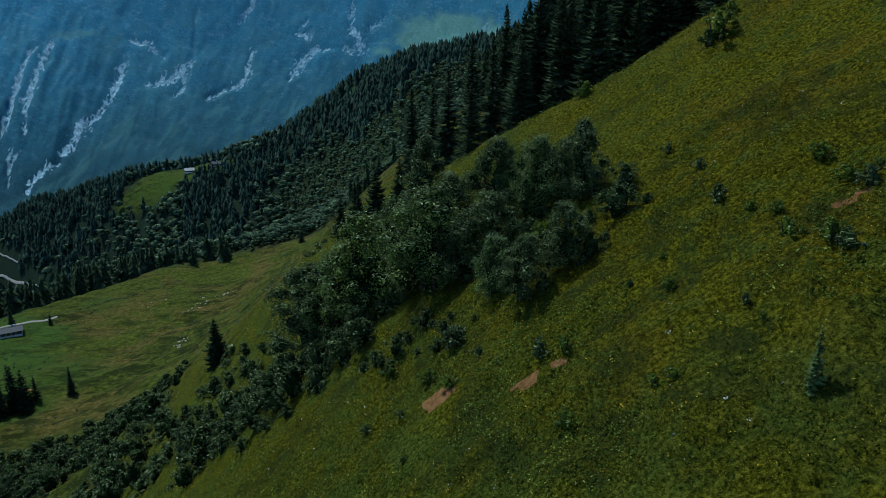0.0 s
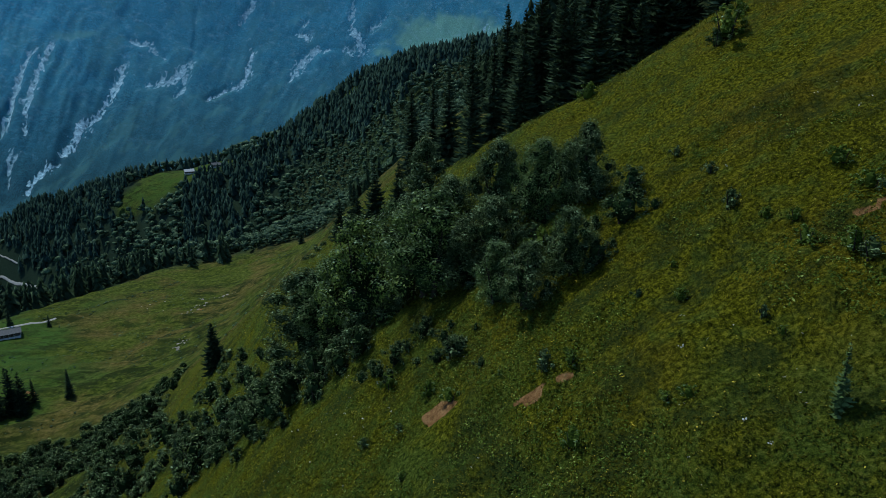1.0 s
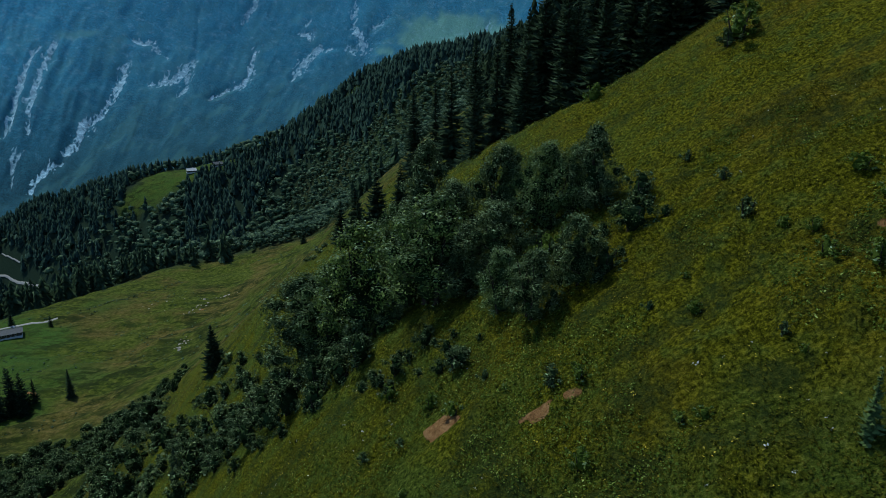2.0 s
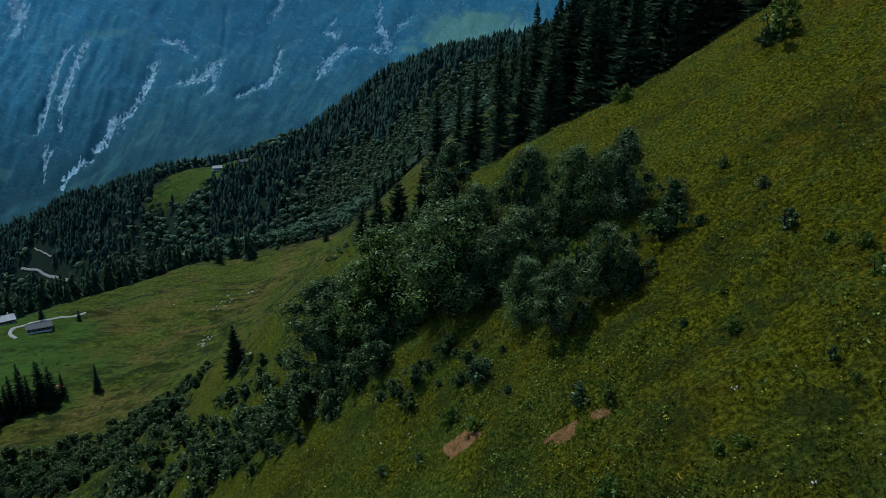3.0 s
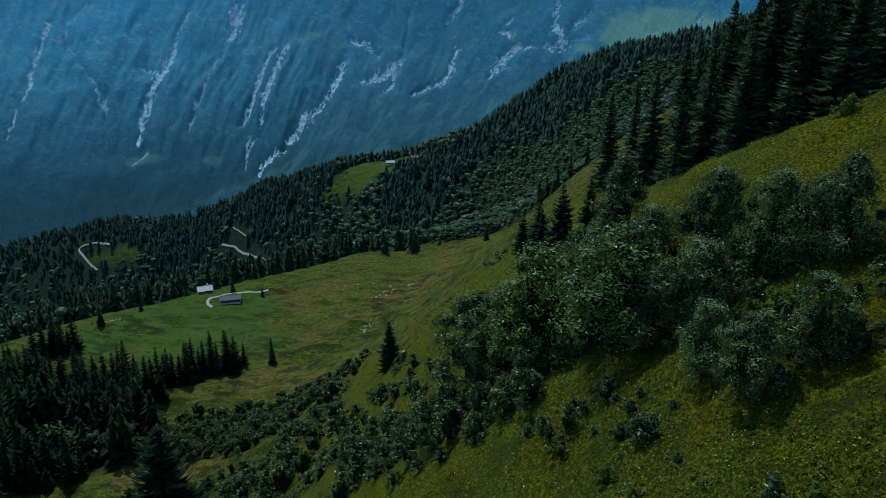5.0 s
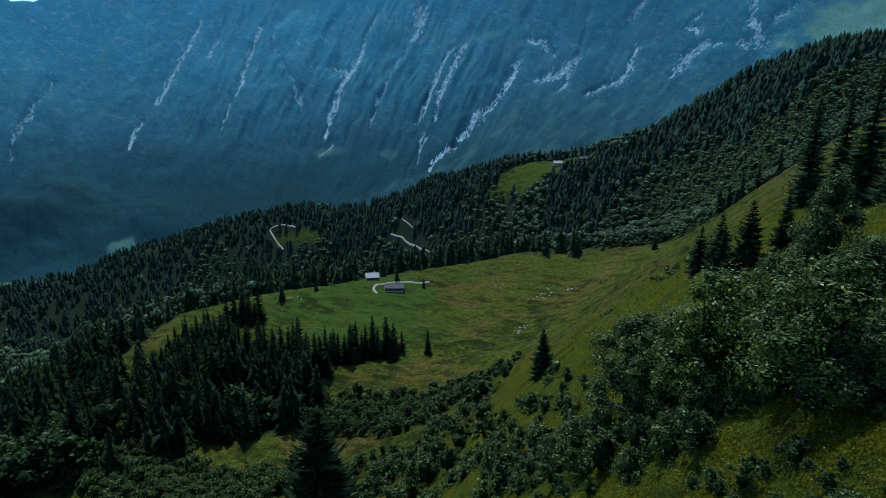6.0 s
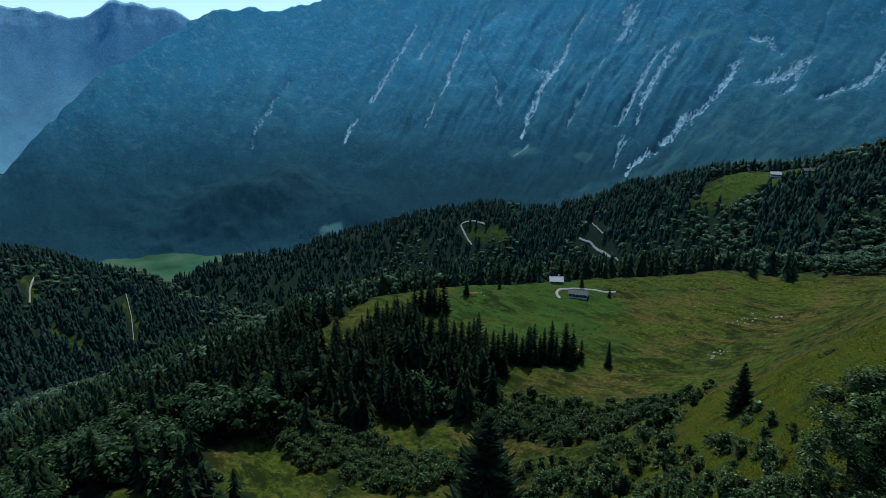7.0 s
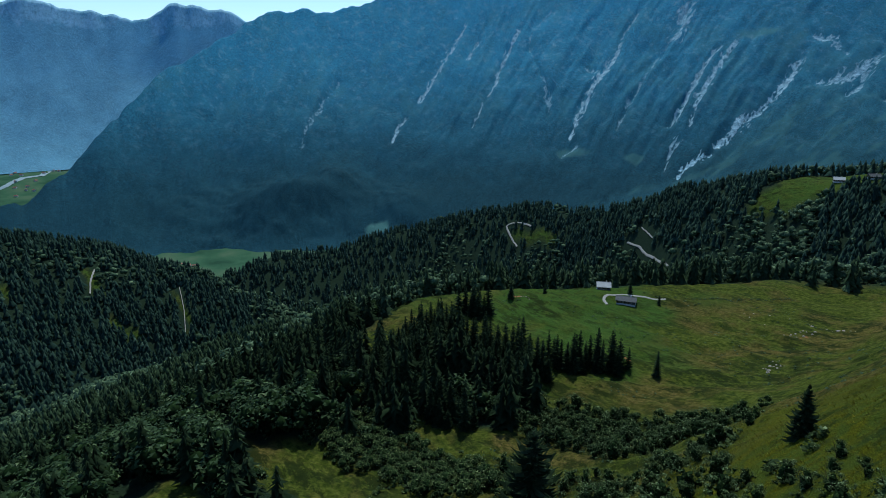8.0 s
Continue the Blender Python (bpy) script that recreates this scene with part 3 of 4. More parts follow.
# ------------------------------------------------------------------ woods, as joined stuff
def conifer_low(seed, tiers=4, sides=5):
    """A far spruce of unit height: ragged skirts of boughs round a stem. Verts and triangles."""
    rng = np.random.default_rng(seed)
    v, f = [], []
    for k in range(tiers):
        u = k / tiers
        z0, z1 = 0.05 + 0.90 * u, 0.05 + 0.90 * u + 1.7 / tiers * (1 - 0.4 * u)
        rad = 0.19 * (1 - u) ** 0.85 + 0.012
        b = len(v)
        v.append((0, 0, min(z1, 1.0)))
        for i in range(sides * 2):
            a = math.pi * (i + 0.6 * rng.random()) / sides + k
            rr = rad * ((0.5 if i % 2 else 1.0) + 0.3 * rng.normal())
            v.append((rr * math.cos(a), rr * math.sin(a), z0 + (0.05 if i % 2 else -0.02) + 0.015 * rng.normal()))
        for i in range(sides * 2):
            f.append((b, b + 1 + i, b + 1 + (i + 1) % (sides * 2)))
    return np.array(v), np.array(f)


def crown_low(seed, n=20, leaf=1.12):
    """A far broadleaf tree of unit height: clumps of foliage over a short stem."""
    rng = np.random.default_rng(seed)
    v, f = [], []
    lobes = [(0.0, 0.0, 0.62, 0.30)] + [(0.20 * math.cos(t), 0.20 * math.sin(t), 0.45 + 0.22 * rng.random(), 0.20) for t in rng.random(4) * 6.3]
    for i in range(n):
        lx, ly, lz, lr = lobes[i % len(lobes)]
        d = rng.normal(size=3)
        d[2] = d[2] * 0.8 + 0.35
        d /= np.linalg.norm(d)
        c = np.array((lx, ly, lz)) + d * lr * (0.75 + 0.3 * rng.random()) * (1, 1, 1.15)
        side = np.cross(d + 0.22 * rng.normal(size=3), rng.normal(size=3))
        side /= np.linalg.norm(side)
        up = np.cross(d, side) + 0.25 * d
        q = leaf * (0.10 + 0.06 * rng.random())
        b = len(v)
        v += [c + side * q, c + up * q * 0.9, c - side * q * 1.1, c - up * q]
        f += [(b, b + 1, b + 2), (b, b + 2, b + 3)]
    return np.array(v), np.array(f)


def orb(rng, subdiv):
    """A dented ball of unit radius. Verts and triangles."""
    bm = bmesh.new()
    bmesh.ops.create_icosphere(bm, subdivisions=subdiv, radius=1.0)
    v = np.array([p.co for p in bm.verts])
    f = np.array([[q.index for q in p.verts] for p in bm.faces])
    bm.free()
    return v * (1 + 0.26 * rng.normal(size=(len(v), 1))), f


def lobed_crown(seed, lobes, n_leaf, leaf, core=0.7, wide=1.0):
    """A far broadleaf tree of unit height: lobes of foliage, each a heart under many small sprays; near hearts get
    painted shade. Verts, triangles, and how many of them are heart.
    """
    rng = np.random.default_rng(seed)
    vs, fs, n = [], [], 0
    at = [(0.0, 0.0, 0.70, 0.21)]
    for k in range(lobes - 1):
        a = k * 2.4 + rng.random()
        z = 0.22 + 0.50 * rng.random()
        d = wide * (0.13 + 0.13 * rng.random()) * (1.0 if z < 0.55 else 0.7)
        at.append((d * math.cos(a), d * math.sin(a), z, 0.13 + 0.08 * rng.random()))
    for x, y, z, r in at:
        v, f = orb(rng, 1)
        vs.append(v * np.array((r, r, r * 1.1)) * core + np.array((x, y, z)))
        fs.append(f + n)
        n += len(v)
    hearts = sum(len(f) for f in fs)
    at = np.array(at)
    pick = rng.choice(len(at), n_leaf, p=at[:, 3] ** 2 / (at[:, 3] ** 2).sum())
    c = at[pick]
    d = rng.normal(size=(n_leaf, 3)) + np.array((0, 0, 0.35))
    d /= np.linalg.norm(d, axis=1)[:, None]
    p = c[:, :3] + d * c[:, 3:] * (0.80 + 0.35 * rng.random((n_leaf, 1)))
    up = d * 0.8 + np.array((0, 0, 0.3)) + 0.35 * rng.normal(size=d.shape)
    s = np.cross(up, rng.normal(size=d.shape))
    s /= np.linalg.norm(s, axis=1)[:, None]
    u = np.cross(up, s)
    u /= np.linalg.norm(u, axis=1)[:, None]
    q = leaf * (0.6 + 0.8 * rng.random((n_leaf, 1)))
    vs.append(np.stack([p + s * q, p + u * q, p - (s + u) * q * 0.8], 1).reshape(-1, 3))
    fs.append(np.arange(3 * n_leaf).reshape(-1, 3) + n)
    return np.concatenate(vs), np.concatenate(fs), hearts


def joined(name, kinds, places, material, label, category, heart=None):
    """Many far plants in one mesh. places: rows of x, y, z, height, width, turn."""
    places = np.asarray(places)
    vs, fs, which, n = [], [], [], 0
    for k, (v, f, *hearts) in enumerate(kinds):
        p = places[k::len(kinds)]
        if not len(p):
            continue
        c, s = np.cos(p[:, 5])[:, None], np.sin(p[:, 5])[:, None]
        w, h = (p[:, 3] * p[:, 4])[:, None], p[:, 3][:, None]
        x = (v[None, :, 0] * c - v[None, :, 1] * s) * w + p[:, 0][:, None]
        y = (v[None, :, 0] * s + v[None, :, 1] * c) * w + p[:, 1][:, None]
        z = v[None, :, 2] * h + p[:, 2][:, None]
        vs.append(np.stack([x, y, z], -1).reshape(-1, 3))
        fs.append((f[None] + (np.arange(len(p)) * len(v))[:, None, None] + n).reshape(-1, 3))
        which.append(np.tile(np.arange(len(f)) < (hearts[0] if hearts else 0), len(p)))
        n += len(p) * len(v)
    me = mesh(name, np.concatenate(vs), np.concatenate(fs), material)
    me.materials.append(heart or CORESHADE)
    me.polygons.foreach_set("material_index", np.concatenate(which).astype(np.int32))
    return tagged(new(name, me), label, category, kind="stuff")


def far_low(x, y):
    """Far trees are sized down so that the skyline fits the camera's view."""
    return 1.0 - 0.14 * min(1.0, max(0.0, (math.hypot(x, y) - 520) / 300))


def scatter_woods():
    rng = np.random.default_rng(5)
    # even by area in rings, thinner far away where the stems stand behind one another
    con, bro = [], []
    for r0, r1, gap in ((130, 480, 6.0), (480, 800, 6.4), (800, 1150, 7.0), (1150, 1450, 10.0)):
        n = int(math.radians(160) / 2 * (r1 * r1 - r0 * r0) / gap ** 2)
        r = np.sqrt(rng.random(n) * (r1 * r1 - r0 * r0) + r0 * r0)
        a = np.radians(rng.random(n) * 160 - 50)
        x, y = -r * np.sin(a), r * np.cos(a)
        w = woodland(x, y)
        # slopes turned away from the camera's place are thinned, being out of view
        k = 1 - 45 / np.hypot(x, y)
        w = w * np.where((height(x * k, y * k) < height(x, y) + 6) | (r < 720), 1.0, 0.12)
        for line in TRACKS:
            w = w * (along(x, y, line) > 7)
        keep = rng.random(n) < w
        x, y = x[keep], y[keep]
        z = height(x, y)
        mixed = 1.3 * waves(x, y, 90, 31, 3) + 0.16 * rng.normal(size=len(x)) + 0.10 * step(0.3, 0.8, -x / (y + 60) - 0.6) * (r[keep] < 700) + 0.06 * (y > 460) + 0.7 * scrubby(x, y) - 0.7 * np.exp(-((r[keep] - np.interp(az_of(x, y), [p[0] for p in SPUR], [p[1] for p in SPUR])) / 80) ** 2) - 0.22 * ((x < -640) & (y < 480))
        for px, py, pz, m in zip(x, y, z, mixed):
            if m > (-0.06 if py > 420 else 0.14) and not (px > -20 and py < 400):
                bro.append((px, py, pz - 0.5, (8 + 10 * rng.random() ** 1.3) * far_low(px, py) * (1 - 0.4 * float(scrubby(px, py))), (1.05 + 0.45 * rng.random()) * (1.15 if py > 420 else 1.0), rng.random() * 6.3))
            else:
                con.append((px, py, pz - 0.5, (13 + 10 * rng.random() ** 0.7) * far_low(px, py), (1.0 + 0.4 * rng.random()) * (1.25 if math.hypot(px, py) > 520 else 1.0), rng.random() * 6.3))
    x, y = -205 + 255 * rng.random(4000), 425 + 330 * rng.random(4000)
    for px, py, pz, c in zip(x, y, height(x, y), scrubby(x, y) * (woodland(x, y) > 0.2)):
        if rng.random() < c:
            bro.append((px, py, pz - 0.4, 3.2 + 3.2 * rng.random(), 1.5 + 0.6 * rng.random(), rng.random() * 6.3))
    return con, bro


woods_con, woods_bro = scatter_woods()
woods_con, woods_bro = np.array(woods_con), np.array(woods_bro)
off = np.hypot(woods_con[:, 0], woods_con[:, 1])
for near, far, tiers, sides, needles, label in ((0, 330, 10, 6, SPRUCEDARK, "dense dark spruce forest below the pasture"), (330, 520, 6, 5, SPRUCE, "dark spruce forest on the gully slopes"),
                                                (520, 850, 3, 4, SPRUCEHAZE, "dark spruce forest over the far spur"), (850, 9999, 3, 4, SPRUCEHAZE, "dark spruce forest on the far ridges")):
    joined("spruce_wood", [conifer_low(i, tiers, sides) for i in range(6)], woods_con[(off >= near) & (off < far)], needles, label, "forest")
off = np.hypot(woods_bro[:, 0], woods_bro[:, 1])
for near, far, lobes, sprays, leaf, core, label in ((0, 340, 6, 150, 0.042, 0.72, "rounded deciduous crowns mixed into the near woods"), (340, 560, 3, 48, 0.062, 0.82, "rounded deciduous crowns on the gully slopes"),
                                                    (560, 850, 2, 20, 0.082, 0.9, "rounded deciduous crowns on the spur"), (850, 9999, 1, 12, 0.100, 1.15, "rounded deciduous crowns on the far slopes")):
    joined("broadleaf_wood", [lobed_crown(i, lobes, sprays, leaf, core) for i in range(6)], woods_bro[(off >= near) & (off < far)], WOODNEAR if far < 400 else WOODHAZE, label, "forest", CORESHADE if far < 400 else WOODHAZE)


# ------------------------------------------------------------------ single trees and bushes
def part(name, me, parent, label="", category=""):
    ob = new(name, me)
    ob.parent = parent
    return tagged(ob, label)


def quads(centres, normals, size, rng, long=1.1):
    """Leaf blades: one bent quad each, across the given normals."""
    n = len(centres)
    side = np.cross(normals, rng.normal(size=(n, 3)))
    side /= np.linalg.norm(side, axis=1)[:, None] + 1e-9
    tip = np.cross(normals, side)
    s = size[:, None]
    v = np.stack([centres - tip * s * long, centres + side * s * 0.62 + normals * s * 0.12,
                  centres + tip * s * long - normals * s * 0.25, centres - side * s * 0.62 + normals * s * 0.12], 1).reshape(-1, 3)
    return v, np.arange(4 * n, dtype=np.int32).reshape(n, 4)


def stem(points, radii, sides=7):
    """A tapered tube along points. Verts and quads."""
    v, f = [], []
    pts = [Vector(p) for p in points]
    for k, p in enumerate(pts):
        d = (pts[min(k + 1, len(pts) - 1)] - pts[max(k - 1, 0)]).normalized()
        a = d.orthogonal().normalized()
        b = d.cross(a)
        for i in range(sides):
            t = 6.2832 * i / sides
            v.append(p + (a * math.cos(t) + b * math.sin(t)) * radii[k])
    for k in range(len(pts) - 1):
        for i in range(sides):
            j = (i + 1) % sides
            f.append((k * sides + i, k * sides + j, (k + 1) * sides + j, (k + 1) * sides + i))
    return np.array(v), np.array(f)


def leafage(name, verts, faces, materials, which):
    """A crown in one mesh: quads, or triangles with the last corner twice, each of the material named by which."""
    me = bpy.data.meshes.new(name)
    me.from_pydata(verts.tolist(), [], [tuple(q) if q[2] != q[3] else tuple(q[:3]) for q in faces.tolist()])
    for m in materials:
        me.materials.append(m)
    me.polygons.foreach_set("material_index", which.astype(np.int32))
    me.update()
    return me


def broadleaf(seed, tall, wide, leaves_n, leaf, material, name, label, category, group, low=0.12, clumps=20, stems=1, hearts=10, lit_tips=0.30):
    """A leafy tree or bush on stems with limbs; its crown is clumps of single leaves with gaps between."""
    rng = np.random.default_rng(seed)
    tree = tagged(new(name), label, category, group)
    base = [(0, 0, -0.4)] if stems == 1 else [(0.10 * wide * math.cos(k * 2.1), 0.10 * wide * math.sin(k * 2.1), -0.3) for k in range(stems)]
    cl = []
    for k in range(clumps):
        u = (k + 0.5) / clumps
        z = low + (1 - low) * (0.03 + 0.88 * u)
        prof = (math.sin(math.pi * min(0.97, 0.24 + 0.72 * u)) ** 0.8)
        a = k * 2.4 + rng.normal() * 0.4
        rad = 0.5 * wide * prof * (0.30 + 0.85 * rng.random() ** 0.7)
        cl.append((rad * math.cos(a), rad * math.sin(a), z * tall, (0.085 + 0.110 * rng.random() ** 1.5) * (0.6 * wide + 0.25 * tall)))
    limbs = []
    for s, b in enumerate(base):
        lean = (b[0] * 2.5 + rng.normal() * 0.05 * tall, b[1] * 2.5 + rng.normal() * 0.05 * tall)
        pts = [(b[0] + lean[0] * u ** 1.3, b[1] + lean[1] * u ** 1.3, b[2] + (0.82 * tall - b[2]) * u) for u in (0, 0.06, 0.25, 0.5, 0.75, 1)]
        r = 0.016 * tall + 0.03
        v, f = stem(pts, [r * 1.7, r * 1.15, r * 0.95, r * 0.7, r * 0.4, r * 0.12], 7 if tall > 6 else 5)
        part("trunk", mesh("trunk", v, f, BARK, True), tree)
        limbs.append(pts)
    for k in range(0, clumps, clumps // 5 if tall > 6 else clumps // 2):
        x, y, z, r = cl[k]
        pts = limbs[k % len(limbs)]
        s = pts[2] if z < 0.5 * tall else pts[3]
        mid = ((s[0] + x) * 0.5, (s[1] + y) * 0.5, (s[2] + z) * 0.5 - 0.03 * tall)
        v, f = stem([s, mid, (x, y, z)], [0.009 * tall, 0.006 * tall, 0.002 * tall], 5)
        part("limb", mesh("limb", v, f, BARK, True), tree)
    # dense balls inside coloured as shade, leaves over them, upper leaves coloured as sunlit
    vs, fs, n = [], [], 0
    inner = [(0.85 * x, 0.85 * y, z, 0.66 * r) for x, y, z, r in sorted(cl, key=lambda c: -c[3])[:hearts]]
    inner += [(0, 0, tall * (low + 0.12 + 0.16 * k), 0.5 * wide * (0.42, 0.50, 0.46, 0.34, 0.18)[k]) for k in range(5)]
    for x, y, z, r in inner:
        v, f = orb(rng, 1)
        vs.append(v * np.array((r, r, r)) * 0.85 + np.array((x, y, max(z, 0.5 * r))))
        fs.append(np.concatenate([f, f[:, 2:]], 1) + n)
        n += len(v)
    w = np.array([c[3] ** 2 for c in cl])
    pick = rng.choice(clumps, leaves_n, p=w / w.sum())
    c = np.array(cl)[pick]
    d = rng.normal(size=(leaves_n, 3))
    d[:, 2] += 0.12
    d /= np.linalg.norm(d, axis=1)[:, None]
    rad = c[:, 3] * (0.55 + 0.62 * rng.random(leaves_n))
    wob = 1 + 0.35 * np.sin(d[:, 0] * 7 + pick) * np.sin(d[:, 1] * 6 + 2 * pick)
    pos = c[:, :3] + d * (rad * wob)[:, None] * np.array((1.05, 1.05, 1.0))
    loose = rng.random(leaves_n) < 0.10
    hz = rng.random(leaves_n)
    ha, hr = 6.2832 * rng.random(leaves_n), 0.5 * wide * np.sin(np.pi * np.minimum(0.97, 0.24 + 0.72 * hz)) ** 0.8 * (0.45 + 0.6 * rng.random(leaves_n))
    pos[loose] = np.stack([hr * np.cos(ha), hr * np.sin(ha), tall * (low + (0.95 - low) * hz)], 1)[loose]
    nor = d * 0.85 + np.array((0, 0, 0.22)) + rng.normal(size=(leaves_n, 3)) * 0.24
    nor /= np.linalg.norm(nor, axis=1)[:, None]
    size = leaf * (0.6 + 0.8 * rng.random(leaves_n))
    keep = pos[:, 2] > 0.02 * tall
    # upward leaves picked to take the painted sunlit colour
    tip = (keep & (d[:, 2] > 0.42) & (rng.random(leaves_n) < lit_tips))[keep]
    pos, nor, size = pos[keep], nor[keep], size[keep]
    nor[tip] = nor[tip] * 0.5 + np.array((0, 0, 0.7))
    v, f = quads(pos, nor, size, rng)
    vs.append(v)
    fs.append(f + n)
    me = leafage("crown", np.concatenate(vs), np.concatenate(fs), (material, LITTIP, CORESHADE if tall > 2 else material), np.concatenate([np.full(sum(len(q) for q in fs[:-1]), 2), np.where(tip, 1, 0)]))
    part("crown", me, tree)
    return tree


def spruce(seed, tall, wide, rows, name="spruce_tree", label="dark green spruce with drooping boughs", group="spruces", bare=0.05, sparse=1.0, taper=0.8, needles=None, fan=0.27):
    """A spruce: straight stem and whorls of drooping boughs, each a spray of needle fans."""
    rng = np.random.default_rng(seed)
    tree = tagged(new(name), label, "conifer", group)
    v, f = stem([(0, 0, -0.5), (0, 0, 0.3 * tall), (0, 0, 0.98 * tall)], [0.017 * tall, 0.012 * tall, 0.002 * tall], 7)
    part("trunk", mesh("trunk", v, f, BARK, True), tree)
    vs, fs, n = [], [], 0
    for k in range(rows):
        u = (k + rng.random() * 0.6) / rows
        z = tall * (bare + (1 - bare) * u * 0.985)
        reach = 0.5 * wide * ((1 - u) ** taper * (0.85 + 0.3 * rng.random()) + 0.015)
        boughs = max(5, int((11 - 5 * u) * sparse))
        for b in range(boughs):
            a = 6.2832 * (b + rng.random() * 0.8) / boughs + k * 1.7
            zb = z + (rng.random() - 0.5) * 1.3 * tall / rows
            ln = reach * (0.55 + 0.6 * rng.random())
            drop = 0.42 + 0.25 * rng.random() - 0.55 * u
            ca, sa_ = math.cos(a), math.sin(a)
            pts = []
            for q in (0.0, 0.35, 0.7, 1.0):
                pts.append((ca * ln * q, sa_ * ln * q, zb + ln * (-drop * q + 0.28 * q * q * q)))
            half = max(0.42 * tall / rows, fan * ln + 0.05 * tall / rows)
            for q in range(3):
                p0, p1 = np.array(pts[q]), np.array(pts[q + 1])
                sd = np.array((-sa_, ca, 0.0))
                h0, h1 = half * (0.7, 1.0, 0.75)[q], half * (1.0, 0.75, 0.08)[q]
                dip = np.array((0, 0, -0.75))
                for sg in (1, -1):
                    vs += [p0, p0 + sd * sg * h0 * (0.8 + 0.4 * rng.random()) + dip * h0 * (0.5 + rng.random()), p1 + sd * sg * h1 + dip * h1 * (0.4 + 0.8 * rng.random()), p1]
                    fs.append((n, n + 1, n + 2, n + 3))
                    n += 4
    part("crown", mesh("crown", vs, fs, needles or SPRUCE), tree)
    return tree


def on_ground(x, y, sink=0.0):
    return float(height(np.array([x]), np.array([y]))[0]) - sink


def set_down(kinds, places, heights, rng, squash=0.12):
    """Copies of the kinds at x, y with that height; the first uses are the originals themselves."""
    first = {}
    for k, ((x, y), h) in enumerate(zip(places, heights)):
        ob, own = kinds[k % len(kinds)]
        s = h / own
        m = pose(x, y, on_ground(x, y), 0, 0, rng.random() * 360) @ Matrix.Diagonal((s * (1 + squash * rng.normal()), s * (1 + squash * rng.normal()), s, 1))
        if ob in first:
            copy_thing(ob, m)
        else:
            first[ob] = m
    for ob, m in first.items():
        ob.matrix_basis = m


def sow(rng, n, cx, cy, rx, ry, turn=0.0, gap=2.0, taken=None):
    """Up to n places in an ellipse of ground, a gap apart."""
    out, a = [], radians(turn)
    for _ in range(n * 12):
        if len(out) >= n:
            break
        u, v = rng.random() * 2 - 1, rng.random() * 2 - 1
        if u * u + v * v > 1:
            continue
        edge = (u * u + v * v)
        x, y = cx + u * rx * math.cos(a) - v * ry * math.sin(a), cy + u * rx * math.sin(a) + v * ry * math.cos(a)
        if rx > 10 and edge > 0.35 + 1.3 * float(waves(x, y, 0.5 * ry + 3, 91, 3)) + 0.45:
            continue
        if all((x - p) ** 2 + (y - q) ** 2 > gap * gap for p, q in out):
            out.append((x, y))
    return out


rng = np.random.default_rng(77)

# grove of broadleaf trees at the brow of the meadow
GROVE = ((-13.8, 57.7, 8.6), (-7.5, 52.5, 9.8), (-1.8, 59.8, 9.2), (-0.9, 47.0, 8.0), (4.7, 49.4, 6.9), (3.6, 43.7, 5.8), (7.5, 46.3, 6.2), (10.3, 43.6, 5.5),
         (3.7, 39.1, 4.1), (5.2, 36.0, 4.0), (7.9, 36.2, 4.2), (-4.6, 56.7, 7.0), (1.6, 45.0, 5.2), (-10.5, 55.0, 7.5), (0.9, 52.0, 6.5), (-3.0, 50.0, 6.5), (9.4, 45.4, 4.6))
grove_kinds = [(broadleaf(100 + i, 8.0, w, 11000, 0.086, BROAD if i % 2 else ALDER, "broadleaf_tree", lab, "tree", "grove on the brow", 0.0, 52, st, 26, 0.55), 8.0)
               for i, (w, st, lab) in enumerate(((5.2, 1, "leafy mountain maple with grey-green crown in the grove"), (5.6, 2, "dense dark green broadleaf tree in the hillside grove"),
                                                 (4.8, 1, "rounded silvery-leaved whitebeam in the hillside grove"), (5.8, 3, "multi-stemmed broadleaf tree with a ragged crown"),
                                                 (5.2, 2, "broadleaf tree with open limbs and leaf tops coloured sunlit")))]
set_down(grove_kinds, [p[:2] for p in GROVE], [p[2] * 1.08 for p in GROVE], rng)

# alder scrub: the belt below the grove, and thickets on the lower slope
bush_kinds = [(broadleaf(140 + i, 3.0, 3.8, 800, 0.098, ALDER, "alder_bush", "dense grey-green alder bush on the steep slope", "bush", "alder scrub", 0.02, 16, 2), 3.0) for i in range(4)]
belt = [(-7.1, 49.3), (-9.0, 48.5), (-11.3, 49.7), (-13.9, 50.3), (-17.5, 53.8), (-23.1, 66.4), (-24.9, 62.1), (-27.8, 60.0), (-43.9, 86.0), (-51.9, 86.9), (-54.1, 103.8), (-34.5, 81.9),
        (-3.5, 40.7), (-1.4, 41.6), (1.0, 36.6), (11.5, 37.9), (12.6, 40.5), (9.4, 36.0)]
belt_h = [2.6, 2.8, 3.2, 3.3, 3.4, 3.3, 3.9, 5.0, 4.6, 4.6, 3.6, 3.0, 1.5, 1.6, 1.4, 2.2, 2.0, 1.8]
tall_more = sow(rng, 46, -17, 54, 15, 5, 150, 1.6) + sow(rng, 30, -35, 74, 21, 11, 130, 2.6)
more = tall_more + sow(rng, 12, -2, 40, 5, 1.6, 150, 1.1) + sow(rng, 10, 10, 38, 3.5, 3, 0, 1.2)
set_down(bush_kinds, belt + more, belt_h + [(1.1 + 1.8 * rng.random()) * (1.0 if i < len(tall_more) else 0.45) for i in range(len(more))], rng)
thicket = [(broadleaf(160 + i, 5.0, 6.4, 520, 0.17, ALDER, "alder_bush", "tall grey-green alder in a lower thicket", "bush", "alder thicket", 0.02, 14, 2), 5.0) for i in range(4)]
